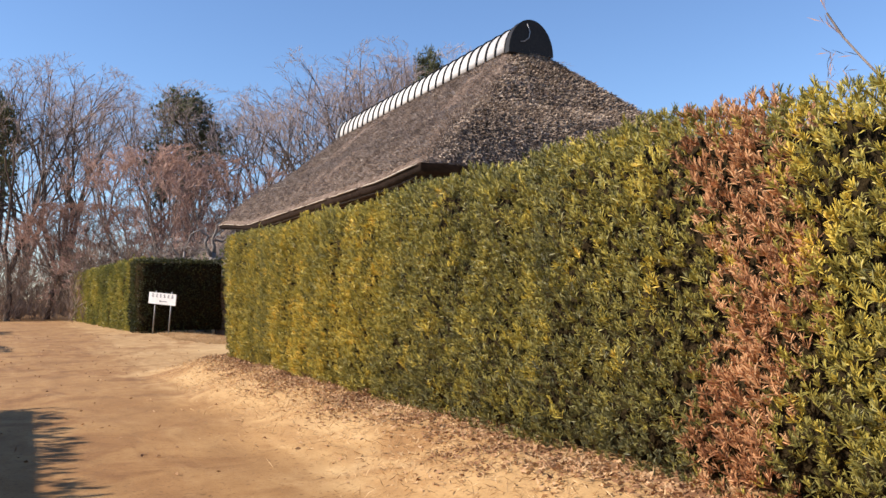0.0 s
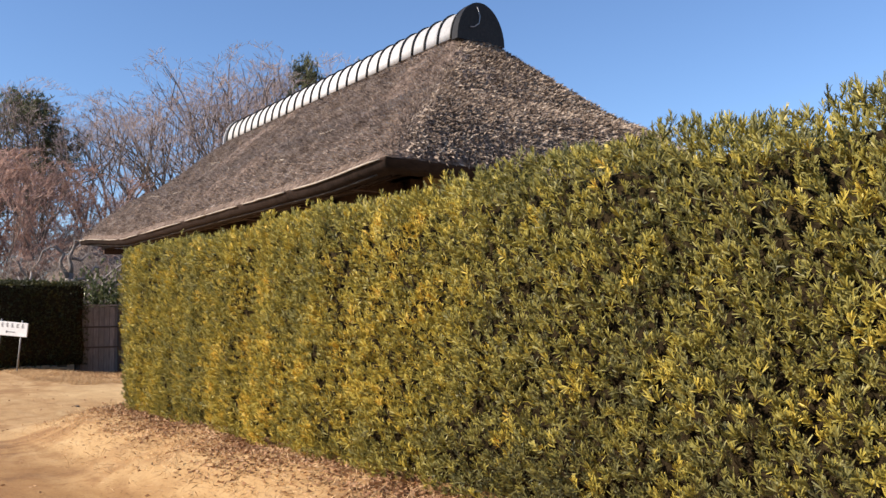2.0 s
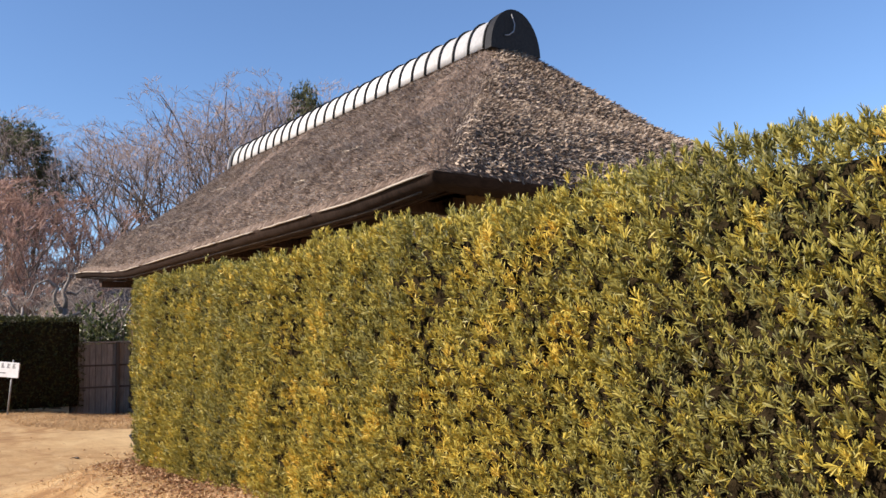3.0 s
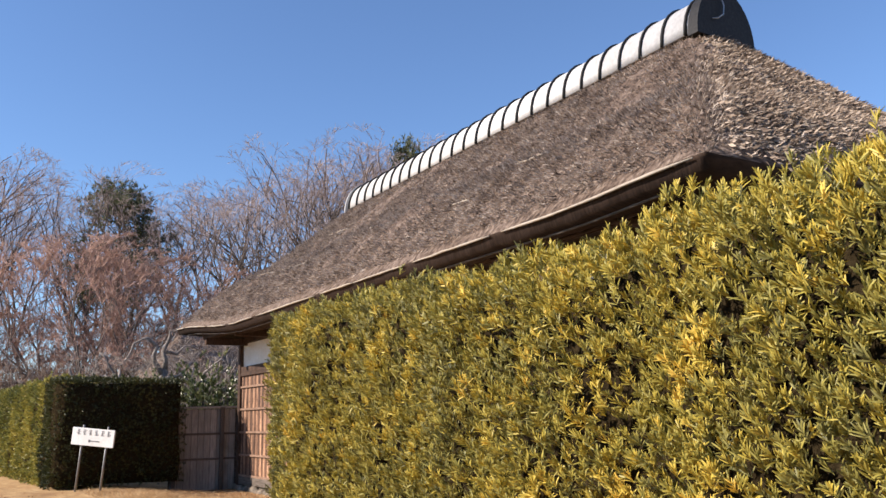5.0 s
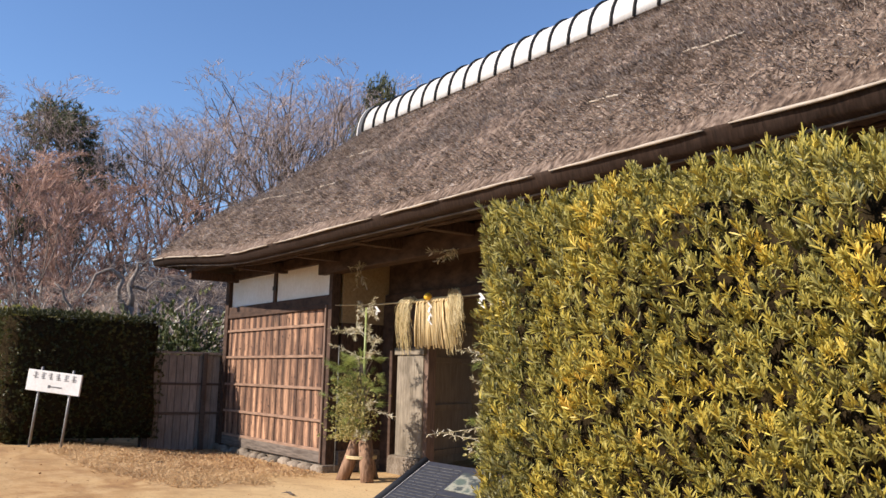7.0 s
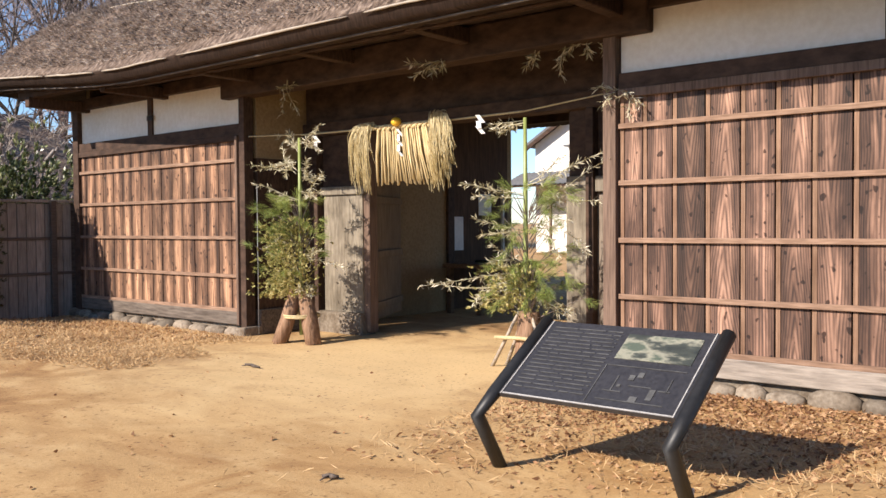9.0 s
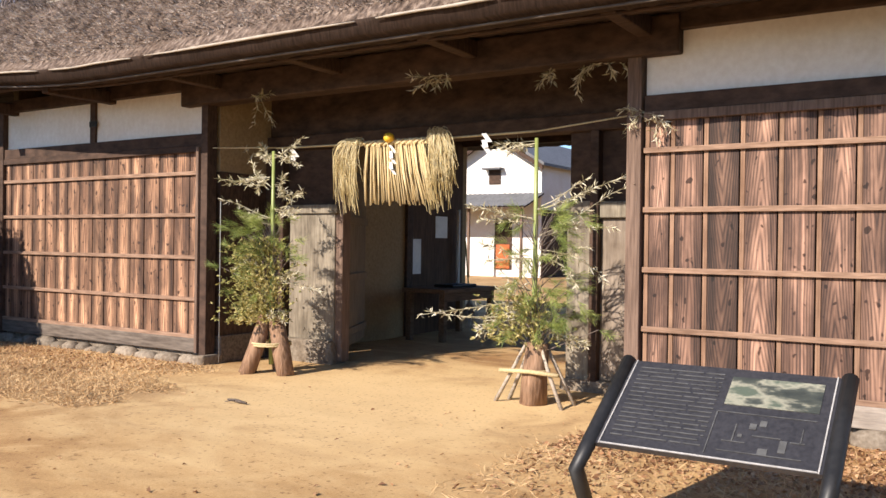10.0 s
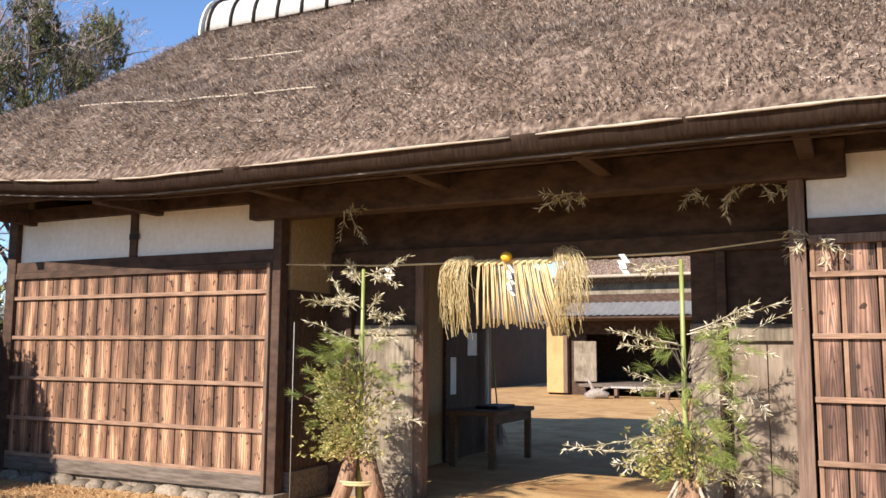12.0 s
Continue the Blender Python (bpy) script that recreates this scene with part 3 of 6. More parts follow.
for xo, dz, r in ((0.16, -0.175, 0.014), (0.40, -0.17, 0.02), (0.62, -0.12, 0.02)):
    pts = [(EX0 + xo, y, float(eave_z(np.float64(EX0), np.float64(y))) + dz) for y in np.linspace(14.3, 31.2, 40)]
    part("eave_batten", tube(pts, r, 4), SILL_WOOD if xo < 0.3 else DARK_WOOD, gatehouse)
part("rain_rod", tube([(FRONT - 0.02, 25.70, -0.05), (FRONT - 0.02, 25.70, 2.05)], 0.0045, 6), STEEL_GREY, gatehouse, "thin grey rod beside the post")
part("wall_plate", box(7.62, 7.86, Y_RIGHT, Y_LEFT, 3.52, 3.70, 0.01), DARK_WOOD, gatehouse)
for y in (15.4, 17.7, 20.0, 21.86, 23.65, 25.62, 27.9, 30.3):
    part("bracket_arm", box(6.66, 7.75, y - 0.07, y + 0.07, 3.47, 3.64, 0.012), DARK_WOOD, gatehouse)


def bay(y0, y1, pitch, jitter, stud=None, strips=False, wood=BOARD):
    """One board-clad bay: backing, plaster band, rail, battens and separate boards."""
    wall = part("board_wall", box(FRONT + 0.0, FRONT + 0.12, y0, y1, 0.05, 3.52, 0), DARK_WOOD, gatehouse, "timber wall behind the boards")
    part("plaster_panel", box(FRONT - 0.03, FRONT + 0.02, y0, y1, 2.94, 3.52, 0), PLASTER, gatehouse, "white plaster band")
    part("rail", box(FRONT - 0.09, FRONT, y0, y1, 2.785, 2.94, 0.008), DARK_WOOD, gatehouse)
    part("rail", box(FRONT - 0.105, FRONT - 0.03, y0, y1, 2.70, 2.785, 0.006), POST_WOOD if strips else DARK_WOOD, gatehouse)
    part("sill", box(FRONT - 0.10, FRONT + 0.05, y0, y1, 0.06, 0.25, 0.012), SILL_PALE if strips else SILL_WOOD, gatehouse, "grey weathered sill beam")
    if stud:
        part("stud", box(FRONT - 0.07, FRONT - 0.025, stud - 0.06, stud + 0.06, 2.94, 3.52), DARK_WOOD, gatehouse)
        part("stud_bracket", box(FRONT - 0.09, FRONT - 0.07, stud - 0.11, stud + 0.05, 3.17, 3.25, 0.004), BLACK, gatehouse)
    y = y0
    while y < y1 - 0.02:
        w = pitch * random.uniform(1 - jitter, 1 + jitter)
        e = y + w
        if y1 - e < pitch * 0.5:
            e = y1
        off = random.uniform(0, 0.008)
        part("board", box(FRONT - 0.052 - off, FRONT - 0.02 - off, y + 0.008, e - (0.048 if strips else 0.008), 0.25, 2.71, 0.004), wood, wall)
        part("cover_strip", box(FRONT - 0.062, FRONT - 0.03, e - 0.046, e - 0.006, 0.25, 2.70, 0.004), STRIP, wall) if strips else None
        y = e
    for z in (2.425, 1.872, 1.312, 0.76, 0.27):
        part("batten", box(FRONT - 0.098, FRONT - 0.064, y0, y1, z - 0.025, z + 0.025, 0.005), BATTEN, wall)


bay(Y_PL + 0.11, Y_LEFT - 0.11, 0.30, 0.10, 28.32)
bay(Y_RIGHT + 0.19, Y_PR - 0.09, 0.315, 0.04, 17.6, True, BOARD_GREY)

# foundation stones
def stone(parent, x, y, z, sx, sy, sz):
    bm = bmesh.new()
    bmesh.ops.create_icosphere(bm, subdivisions=2, radius=1)
    ph = Vector((random.uniform(0, 50), random.uniform(0, 50), 0))
    for v in bm.verts:
        d = 1 + 0.22 * noise.noise(v.co * 1.3 + ph)
        c = v.co * d
        p = 2.6
        k = (abs(c.x) ** p + abs(c.y) ** p + abs(c.z) ** p) ** (1 / p)
        c = c / max(k, 0.01)
        v.co = Vector((x + c.x * sx, y + c.y * sy, z + c.z * sz))
    for f in bm.faces:
        f.smooth = True
    return part("stone", bm, STONE, parent)


footing = part("footing", box(FRONT - 0.02, FRONT + 0.1, Y_RIGHT, Y_PR - 0.1, -0.2, 0.06, 0), STONE, gatehouse)
footing2 = part("footing", box(FRONT - 0.02, FRONT + 0.1, Y_PL + 0.1, Y_LEFT, -0.2, 0.06, 0), STONE, gatehouse)
for par, a, b in ((footing, Y_RIGHT, Y_PR - 0.1), (footing2, Y_PL + 0.15, Y_LEFT)):
    y = a
    while y < b:
        w = random.uniform(0.13, 0.24)
        stone(par, FRONT - 0.08 + random.uniform(-0.05, 0.02), y + w, -0.05 + random.uniform(-0.04, 0.015), random.uniform(0.10, 0.15), w, random.uniform(0.075, 0.12))
        y += 2 * w - 0.01

# closing walls
part("end_wall", box(FRONT + 0.12, BACK, Y_LEFT - 0.14, Y_LEFT, -0.1, 4.0, 0), CLAY, gatehouse)
part("end_wall", box(FRONT + 0.12, BACK, Y_RIGHT, Y_RIGHT + 0.14, -0.1, 4.0, 0), CLAY, gatehouse)
part("back_wall", box(BACK - 0.14, BACK, Y_RIGHT + 0.14, 20.30, -0.1, 4.0, 0), CLAY, gatehouse)
part("back_wall", box(BACK - 0.14, BACK, Y_PL - 0.02, Y_LEFT - 0.14, -0.1, 4.0, 0), CLAY, gatehouse)

# gate recess and passage
part("recess_plaster", box(FRONT + 0.1, GATE, Y_PL - 0.02, Y_PL + 0.10, 2.45, 3.6, 0), CLAY, gatehouse, "ochre clay plaster")
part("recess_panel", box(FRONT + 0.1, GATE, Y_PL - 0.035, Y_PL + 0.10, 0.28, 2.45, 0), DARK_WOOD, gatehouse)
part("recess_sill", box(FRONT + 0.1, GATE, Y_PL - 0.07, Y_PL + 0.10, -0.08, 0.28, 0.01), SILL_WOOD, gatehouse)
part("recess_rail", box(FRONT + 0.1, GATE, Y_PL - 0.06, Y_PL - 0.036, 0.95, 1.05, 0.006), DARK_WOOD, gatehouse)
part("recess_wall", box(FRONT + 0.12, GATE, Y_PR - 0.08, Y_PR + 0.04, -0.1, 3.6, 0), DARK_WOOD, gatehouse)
part("gate_lintel", box(GATE - 0.10, GATE + 0.12, Y_PR + 0.04, Y_PL - 0.04, 2.80, 2.99, 0.012), DARK_WOOD, gatehouse, "dark gate lintel")
part("gate_transom", box(GATE - 0.02, GATE + 0.06, Y_PR + 0.04, Y_PL - 0.04, 2.99, 3.62, 0), DARK_WOOD, gatehouse)
part("gate_post", box(GATE - 0.12, GATE + 0.14, 25.50, Y_PL - 0.04, -0.1, 2.80, 0.012), DARK_WOOD, gatehouse)
part("side_panel", box(GATE - 0.06, GATE + 0.10, 24.62, 25.42, 0.22, 1.92, 0.01), PIER, gatehouse, "bleached, stained side panel")
part("panel_cap", box(GATE - 0.10, GATE + 0.14, 24.56, 25.46, 1.92, 2.04, 0.012), PIER, gatehouse)
part("panel_base", box(GATE - 0.14, GATE + 0.16, 24.58, 25.56, -0.14, 0.22, 0.035, wobble=0.02), STONE, gatehouse, "stone plinth")
part("transom_fill", box(GATE + 0.0, GATE + 0.08, 24.64, 25.50, 2.04, 2.80, 0), DARK_WOOD, gatehouse)
part("gate_jamb", box(GATE - 0.04, GATE + 0.12, 24.50, 24.62, -0.05, 2.80, 0.008), POST_WOOD, gatehouse)
part("gate_post", box(GATE - 0.12, GATE + 0.14, 20.88, 20.98, -0.1, 2.80, 0.012), DARK_WOOD, gatehouse)
part("side_panel", box(GATE - 0.06, GATE + 0.10, 20.96, 21.27, -0.05, 2.03, 0.01), PIER, gatehouse, "bleached, stained side panel")
part("side_panel", box(GATE - 0.02, GATE + 0.08, 20.10, 20.50, 0.05, 1.84, 0.006), GREY_PANEL, gatehouse)
part("side_panel", box(GATE - 0.02, GATE + 0.08, 20.51, 20.88, 0.05, 1.84, 0.006), GREY_PANEL, gatehouse)
part("panel_cap", box(GATE - 0.08, GATE + 0.10, 20.10, 20.88, 1.84, 2.02, 0.012), PIER, gatehouse)
part("panel_base", box(GATE - 0.14, GATE + 0.14, 20.10, 21.3, -0.14, 0.06, 0.03, wobble=0.02), STONE, gatehouse)
part("transom_fill", box(GATE + 0.0, GATE + 0.08, 20.10, 21.26, 2.02, 2.80, 0), DARK_WOOD, gatehouse)
part("passage_wall", box(GATE + 0.14, 12.2, Y_PL - 0.02, Y_PL + 0.10, -0.1, 3.6, 0), CLAY, gatehouse, "ochre clay plaster passage wall")
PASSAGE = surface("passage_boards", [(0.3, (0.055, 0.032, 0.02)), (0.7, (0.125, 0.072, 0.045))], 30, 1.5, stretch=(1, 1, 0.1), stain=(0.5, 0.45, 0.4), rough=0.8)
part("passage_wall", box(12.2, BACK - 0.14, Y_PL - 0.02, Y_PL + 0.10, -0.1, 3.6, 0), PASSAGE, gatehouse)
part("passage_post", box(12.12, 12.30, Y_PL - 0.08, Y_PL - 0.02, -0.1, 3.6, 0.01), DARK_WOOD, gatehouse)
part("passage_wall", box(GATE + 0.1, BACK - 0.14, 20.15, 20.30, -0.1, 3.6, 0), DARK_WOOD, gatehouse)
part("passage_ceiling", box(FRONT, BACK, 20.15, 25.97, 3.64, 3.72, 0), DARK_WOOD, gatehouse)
part("rear_lintel", box(BACK - 0.16, BACK + 0.04, 20.3, Y_PL - 0.02, 3.42, 3.64, 0.01), DARK_WOOD, gatehouse)
DOOR_WOOD = surface("gate_door_wood", [(0.3, (0.15, 0.11, 0.07)), (0.7, (0.27, 0.205, 0.135))], 40, 1.6, stretch=(1, 1, 0.08), stain=(0.5, 0.46, 0.42))


def leaf_box(u0, u1, t0, t1, z0, z1, bevel=0.006):
    """A box along the gate leaf, which stands half open behind the side panel."""
    bm = box(u0, u1, t0, t1, z0, z1, bevel)
    bm.transform(pose(8.96, 24.62, 0, 0, 0, 27))
    return bm


gate_door = part("gate_door", leaf_box(0.0, 1.5, 0.0, 0.05, 0.10, 2.55), DOOR_WOOD, gatehouse, "bleached board gate leaf folded inwards")
for z in (0.3, 1.05, 1.85, 2.45):
    part("door_rail", leaf_box(0.02, 1.48, -0.035, 0.0, z - 0.05, z + 0.05), DOOR_WOOD, gate_door)
for y0_, y1_, x_ in ((29.43, 25.0, 7.66), (27.85, 26.43, 8.90), (18.3, 17.5, 7.6), (19.2, 18.7, 7.1)):
    xs_ = [x_ + (7.51 - 7.89) * (y0_ - y) / 4.43 for y in np.linspace(y0_, y1_, 10)]
    part("thatch_pole", tube([(x, y, float(roof_z(np.float64(x), np.float64(y))) + 0.045 + random.uniform(-0.014, 0.014)) for x, y in zip(xs_, np.linspace(y0_, y1_, 10))], 0.014, 6), LIP, gatehouse, "pale bamboo pole lying on the thatch")


# ---- hedges ----
def hedge_core(x0, x1, y0, y1, z0, z1, cuts=0.25):
    """A clipped block with a lumpy skin and rounded shoulders."""
    bm = bmesh.new()
    bmesh.ops.create_cube(bm, size=1)
    for v in bm.verts:
        v.co = Vector((x0 + (v.co.x + 0.5) * (x1 - x0), y0 + (v.co.y + 0.5) * (y1 - y0), z0 + (v.co.z + 0.5) * (z1 - z0)))
    for axis, lo, hi in ((0, x0, x1), (1, y0, y1), (2, z0, z1)):
        c = lo + cuts
        while c < hi - cuts * 0.4:
            no = Vector((axis == 0, axis == 1, axis == 2))
            bmesh.ops.bisect_plane(bm, geom=bm.verts[:] + bm.edges[:] + bm.faces[:], plane_co=no * c, plane_no=no)
            c += cuts
    mid = Vector(((x0 + x1) / 2, (y0 + y1) / 2, (z0 + z1) / 2))
    for v in bm.verts:
        d = (v.co - mid).normalized()
        v.co += d * 0.05 * noise.noise(v.co * 2.0)
    for f in bm.faces:
        f.smooth = True
    return bm


def skin(n, a, b, fixed, axis, sign, jitter):
    """n points on one side of a block: a and b are the spans of the two other axes."""
    u, v = RNG.uniform(*a, n), RNG.uniform(*b, n)
    w = np.full(n, fixed)
    cols = {0: (w, u, v), 1: (u, w, v), 2: (u, v, w)}[axis]
    P = np.stack(cols, 1)
    N = np.zeros((n, 3))
    N[:, axis] = sign
    wave = 0.05 * np.sin(P[:, 1] * 2.3 + P[:, 0]) * np.sin(P[:, 2] * 2.9 + P[:, 0] * 1.7) + 0.03 * np.sin(P[:, 1] * 6.1 + P[:, 2] * 3.1)
    P += N * (wave[:, None] + RNG.normal(scale=jitter, size=(n, 1)))
    return P, N


HX0, HX1, HY0, HY1 = 3.42, 4.65, -7.0, 16.42


def hedge_top(y):
    return 2.27 + 0.08 * sstep(2, 5, y) + 0.11 * sstep(13.4, 16.0, y) - 0.05 * sstep(16.1, 16.5, y) + 0.03 * np.sin(y * 1.9) + 0.02 * np.sin(y * 5.1)


hedge = thing("hedge", "tall clipped podocarpus hedge, green turning yellow, with one dead red-brown stretch", "hedge", at=(0, 0, 0))
# added filler block behind the leaves, coloured as the shade in the gaps
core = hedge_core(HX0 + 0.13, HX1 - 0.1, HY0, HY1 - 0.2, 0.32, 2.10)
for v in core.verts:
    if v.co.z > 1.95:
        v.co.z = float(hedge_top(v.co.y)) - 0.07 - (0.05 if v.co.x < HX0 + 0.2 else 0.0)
part("hedge_core", core, CORE, hedge, "dark block filling the shaded inside of the hedge")
sides = []
for (ya, yb), dens in (((0.5, 4.5), 600), ((4.5, 10.0), 680), ((10.0, HY1), 800), ((HY0, 0.5), 50)):
    n = int((yb - ya) * 2.25 * dens)
    P, N = skin(n, (ya, yb), (0.0, 1.0), HX0, 0, -1, 0.035)
    low = 0.14 + 0.10 * RNG.random(n) + 0.06 * np.sin(P[:, 1] * 3.0)
    P[:, 2] = low + P[:, 2] * (hedge_top(P[:, 1]) - low)
    # the foot is bare and drawn in
    P[:, 0] += 0.22 * np.clip(0.5 - P[:, 2], 0, 0.5) + 0.25 * np.clip(P[:, 2] - hedge_top(P[:, 1]) + 0.12, 0, 1)
    sides.append((P, N))
    n = int((yb - ya) * 1.2 * dens * 0.55)
    P, N = skin(n, (HX0, HX1), (ya, yb), 0.0, 2, 1, 0.03)
    P[:, 2] += hedge_top(P[:, 1]) - 0.02
    sides.append((P, N))
n = int(1.2 * 2.3 * 600)
P, N = skin(n, (HX0, HX1), (0.2, 2.5), HY1, 1, 1, 0.035)
# round the corner
P[:, 1] -= 0.14 * np.clip(1 - (P[:, 0] - HX0) / 0.35, 0, 1) ** 2
sides.append((P, N))
n = int(16 * 2.3 * 40)
sides.append(skin(n, (HY0, HY1), (0.2, 2.4), HX1, 0, 1, 0.04))
P = np.vstack([s[0] for s in sides])
N = np.vstack([s[1] for s in sides])
# shoots near the end corner are set back so that the plan is rounded
corner = (P[:, 1] > HY1 - 0.4) & (N[:, 0] < 0)
P[corner, 0] += 0.14 * ((P[corner, 1] - HY1 + 0.4) / 0.4) ** 2
ragged = 0.13 * (np.abs(P[:, 1] - 3.35 - 0.12 * np.sin(P[:, 2] * 3.5)) / 0.42) ** 2
dead = (RNG.random(len(P)) < 0.92 - ragged * 6) & (np.abs(P[:, 1] - 3.35) < 0.75)
bloom = np.sin(P[:, 1] * 5.3 + 2.1 * np.sin(P[:, 2] * 3.7)) * np.sin(P[:, 2] * 6.1 + 1.7 * np.sin(P[:, 1] * 4.1)) + 0.6 * np.sin(P[:, 1] * 13.0 + P[:, 2] * 9.0)
tone = RNG.normal(scale=0.12, size=len(P)) + 0.26 * sstep(0.45, 1.1, bloom + RNG.normal(scale=0.25, size=len(P))) - 0.06
# shade at the hedge foot put into the tone: low tufts greener and darker
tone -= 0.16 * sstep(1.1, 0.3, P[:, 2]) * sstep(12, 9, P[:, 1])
# yellow tufts stand proud, dark hollows lie deep
P -= N * (0.035 * np.clip(-bloom, 0, 1.2) - 0.015)[:, None]
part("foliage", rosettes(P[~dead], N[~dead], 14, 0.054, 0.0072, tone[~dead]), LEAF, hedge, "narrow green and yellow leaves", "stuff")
part("dead_foliage", rosettes(P[dead], N[dead], 14, 0.062, 0.0078, tone[dead]), LEAF_DEAD, hedge, "dead red-brown leaves", "stuff")
for y in np.arange(0.6, 16, 0.45):
    y = y + random.uniform(-0.1, 0.1)
    x = HX0 + random.uniform(0.2, 0.5)
    z = float(ground_z(x, y))
    part("stem", tube([(x, y, z - 0.05), (x + random.uniform(-0.04, 0.04), y + random.uniform(-0.05, 0.05), 0.7)], [0.022, 0.014], 6), BARK, hedge)


def clipped_hedge(name, label, x0, x1, y0, y1, z0, z1, faces, dens, skew=0.0, leaves=10, length=0.09, width=0.016, material=None):
    h = thing(name, label, "hedge", "clipped hedges")
    # same dark filler block, so gaps between the shoots look shaded
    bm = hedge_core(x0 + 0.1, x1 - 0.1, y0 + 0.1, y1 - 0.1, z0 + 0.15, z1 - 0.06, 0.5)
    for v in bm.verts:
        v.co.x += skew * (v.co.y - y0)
    part("hedge_core", bm, CORE, h, "dark block filling the shaded inside of the hedge")
    PP, NN = [], []
    for axis, sign in faces:
        if axis == 0:
            a, b, fx = (y0, y1), (z0 + 0.1, z1), (x0 if sign < 0 else x1)
        elif axis == 1:
            a, b, fx = (x0, x1), (z0 + 0.1, z1), (y0 if sign < 0 else y1)
        else:
            a, b, fx = (x0, x1), (y0, y1), z1
        n = int((a[1] - a[0]) * (b[1] - b[0]) * dens)
        Q, M = skin(n, a, b, fx, axis, sign, 0.03)
        PP.append(Q)
        NN.append(M)
    Q = np.vstack(PP)
    Q[:, 0] += skew * (Q[:, 1] - y0)
    V, F = shoots(Q, np.vstack(NN), leaves, length, width, 0.4, facing=True)
    part("foliage", mesh_from("foliage", V, F), material or LEAF_FAR, h, kind="stuff")
    return h


# the end block takes the shade-coloured leaves, the long run LEAF_FAR
clipped_hedge("hedge", "squared green hedge end beside the board fence, leaves darkened as shade", 3.32, 6.28, 30.5, 31.8, 0.05, 2.58, ((1, -1), (2, 1), (0, -1)), 210, length=0.075, material=LEAF_SHADED)
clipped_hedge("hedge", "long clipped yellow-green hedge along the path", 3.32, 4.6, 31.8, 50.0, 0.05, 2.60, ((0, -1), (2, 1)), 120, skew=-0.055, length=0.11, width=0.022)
clipped_hedge("hedge", "clipped hedge on the far side of the track", -5.2, -3.75, -8, 13.2, -0.1, 2.55, ((0, 1), (2, 1), (1, 1)), 60, length=0.14, width=0.03)
clipped_hedge("shrub", "clipped evergreen shrub beside the track", -4.3, -2.9, 24.0, 26.2, -0.1, 1.6, ((0, 1), (2, 1), (1, 1), (1, -1)), 70, length=0.14, width=0.03)
clipped_hedge("shrub", "clipped evergreen shrub beside the track", -4.3, -2.9, 33.0, 36.2, -0.1, 1.6, ((0, 1), (2, 1), (1, 1), (1, -1)), 70, length=0.14, width=0.03)

# ---- board fence between hedge and gatehouse ----
FENCE = surface("fence_board", [(0.3, (0.20, 0.175, 0.155)), (0.7, (0.38, 0.34, 0.30))], 40, 2, stretch=(1, 1, 0.08), stain=(0.5, 0.47, 0.45), piece=0.3)
FENCE_RAIL = surface("fence_rail", [(0.3, (0.07, 0.055, 0.045)), (0.7, (0.15, 0.12, 0.10))], 40, 2, stretch=(0.1, 1, 1), stain=(0.5, 0.47, 0.45), piece=0.2)
fence = thing("fence", "grey weathered upright board fence between hedge and gatehouse", "fence")
x = 6.05
while x < 7.62:
    part("slat", box(x, x + 0.148, 30.80, 30.82, -0.1, 1.90 + random.uniform(-0.012, 0.012), 0.004), FENCE, fence)
    x += 0.158
part("backing", box(6.0, 7.74, 30.835, 30.85, -0.1, 1.88, 0), FENCE_RAIL, fence)
for z in (0.68, 1.29):
    part("rail", box(6.0, 7.74, 30.768, 30.80, z - 0.025, z + 0.025, 0.005), FENCE_RAIL, fence)
part("coping", box(6.0, 7.74, 30.74, 30.90, 1.915, 1.965, 0.008), FENCE, fence)
for x in (6.1, 7.27):
    part("post", box(x - 0.05, x + 0.05, 30.70, 30.768, -0.15, 1.95, 0.008), FENCE_RAIL, fence)


# ---- trees ----
def tree_tubes(segs, sides):
    """Tapered tubes from segments (p, q, r0, r1), as arrays."""
    S = np.array([[*p, *q, a, b] for p, q, a, b in segs])
    P, Q, ra, rb = S[:, :3], S[:, 3:6], S[:, 6], S[:, 7]
    D = unit(Q - P)
    A = unit(np.cross(D, np.where(np.abs(D[:, 2:3]) < 0.9, [[0, 0, 1.0]], [[1.0, 0, 0]])))
    B = np.cross(D, A)
    ang = np.arange(sides) * math.tau / sides
    ring = A[:, None] * np.cos(ang)[None, :, None] + B[:, None] * np.sin(ang)[None, :, None]
    V = np.concatenate([P[:, None] + ring * ra[:, None, None], Q[:, None] + ring * rb[:, None, None]], 1).reshape(-1, 3)
    k = np.arange(sides)
    f = np.stack([k, (k + 1) % sides, sides + (k + 1) % sides, sides + k], 1)
    F = (np.arange(len(S))[:, None, None] * 2 * sides + f[None]).reshape(-1, 4)
    return V, F


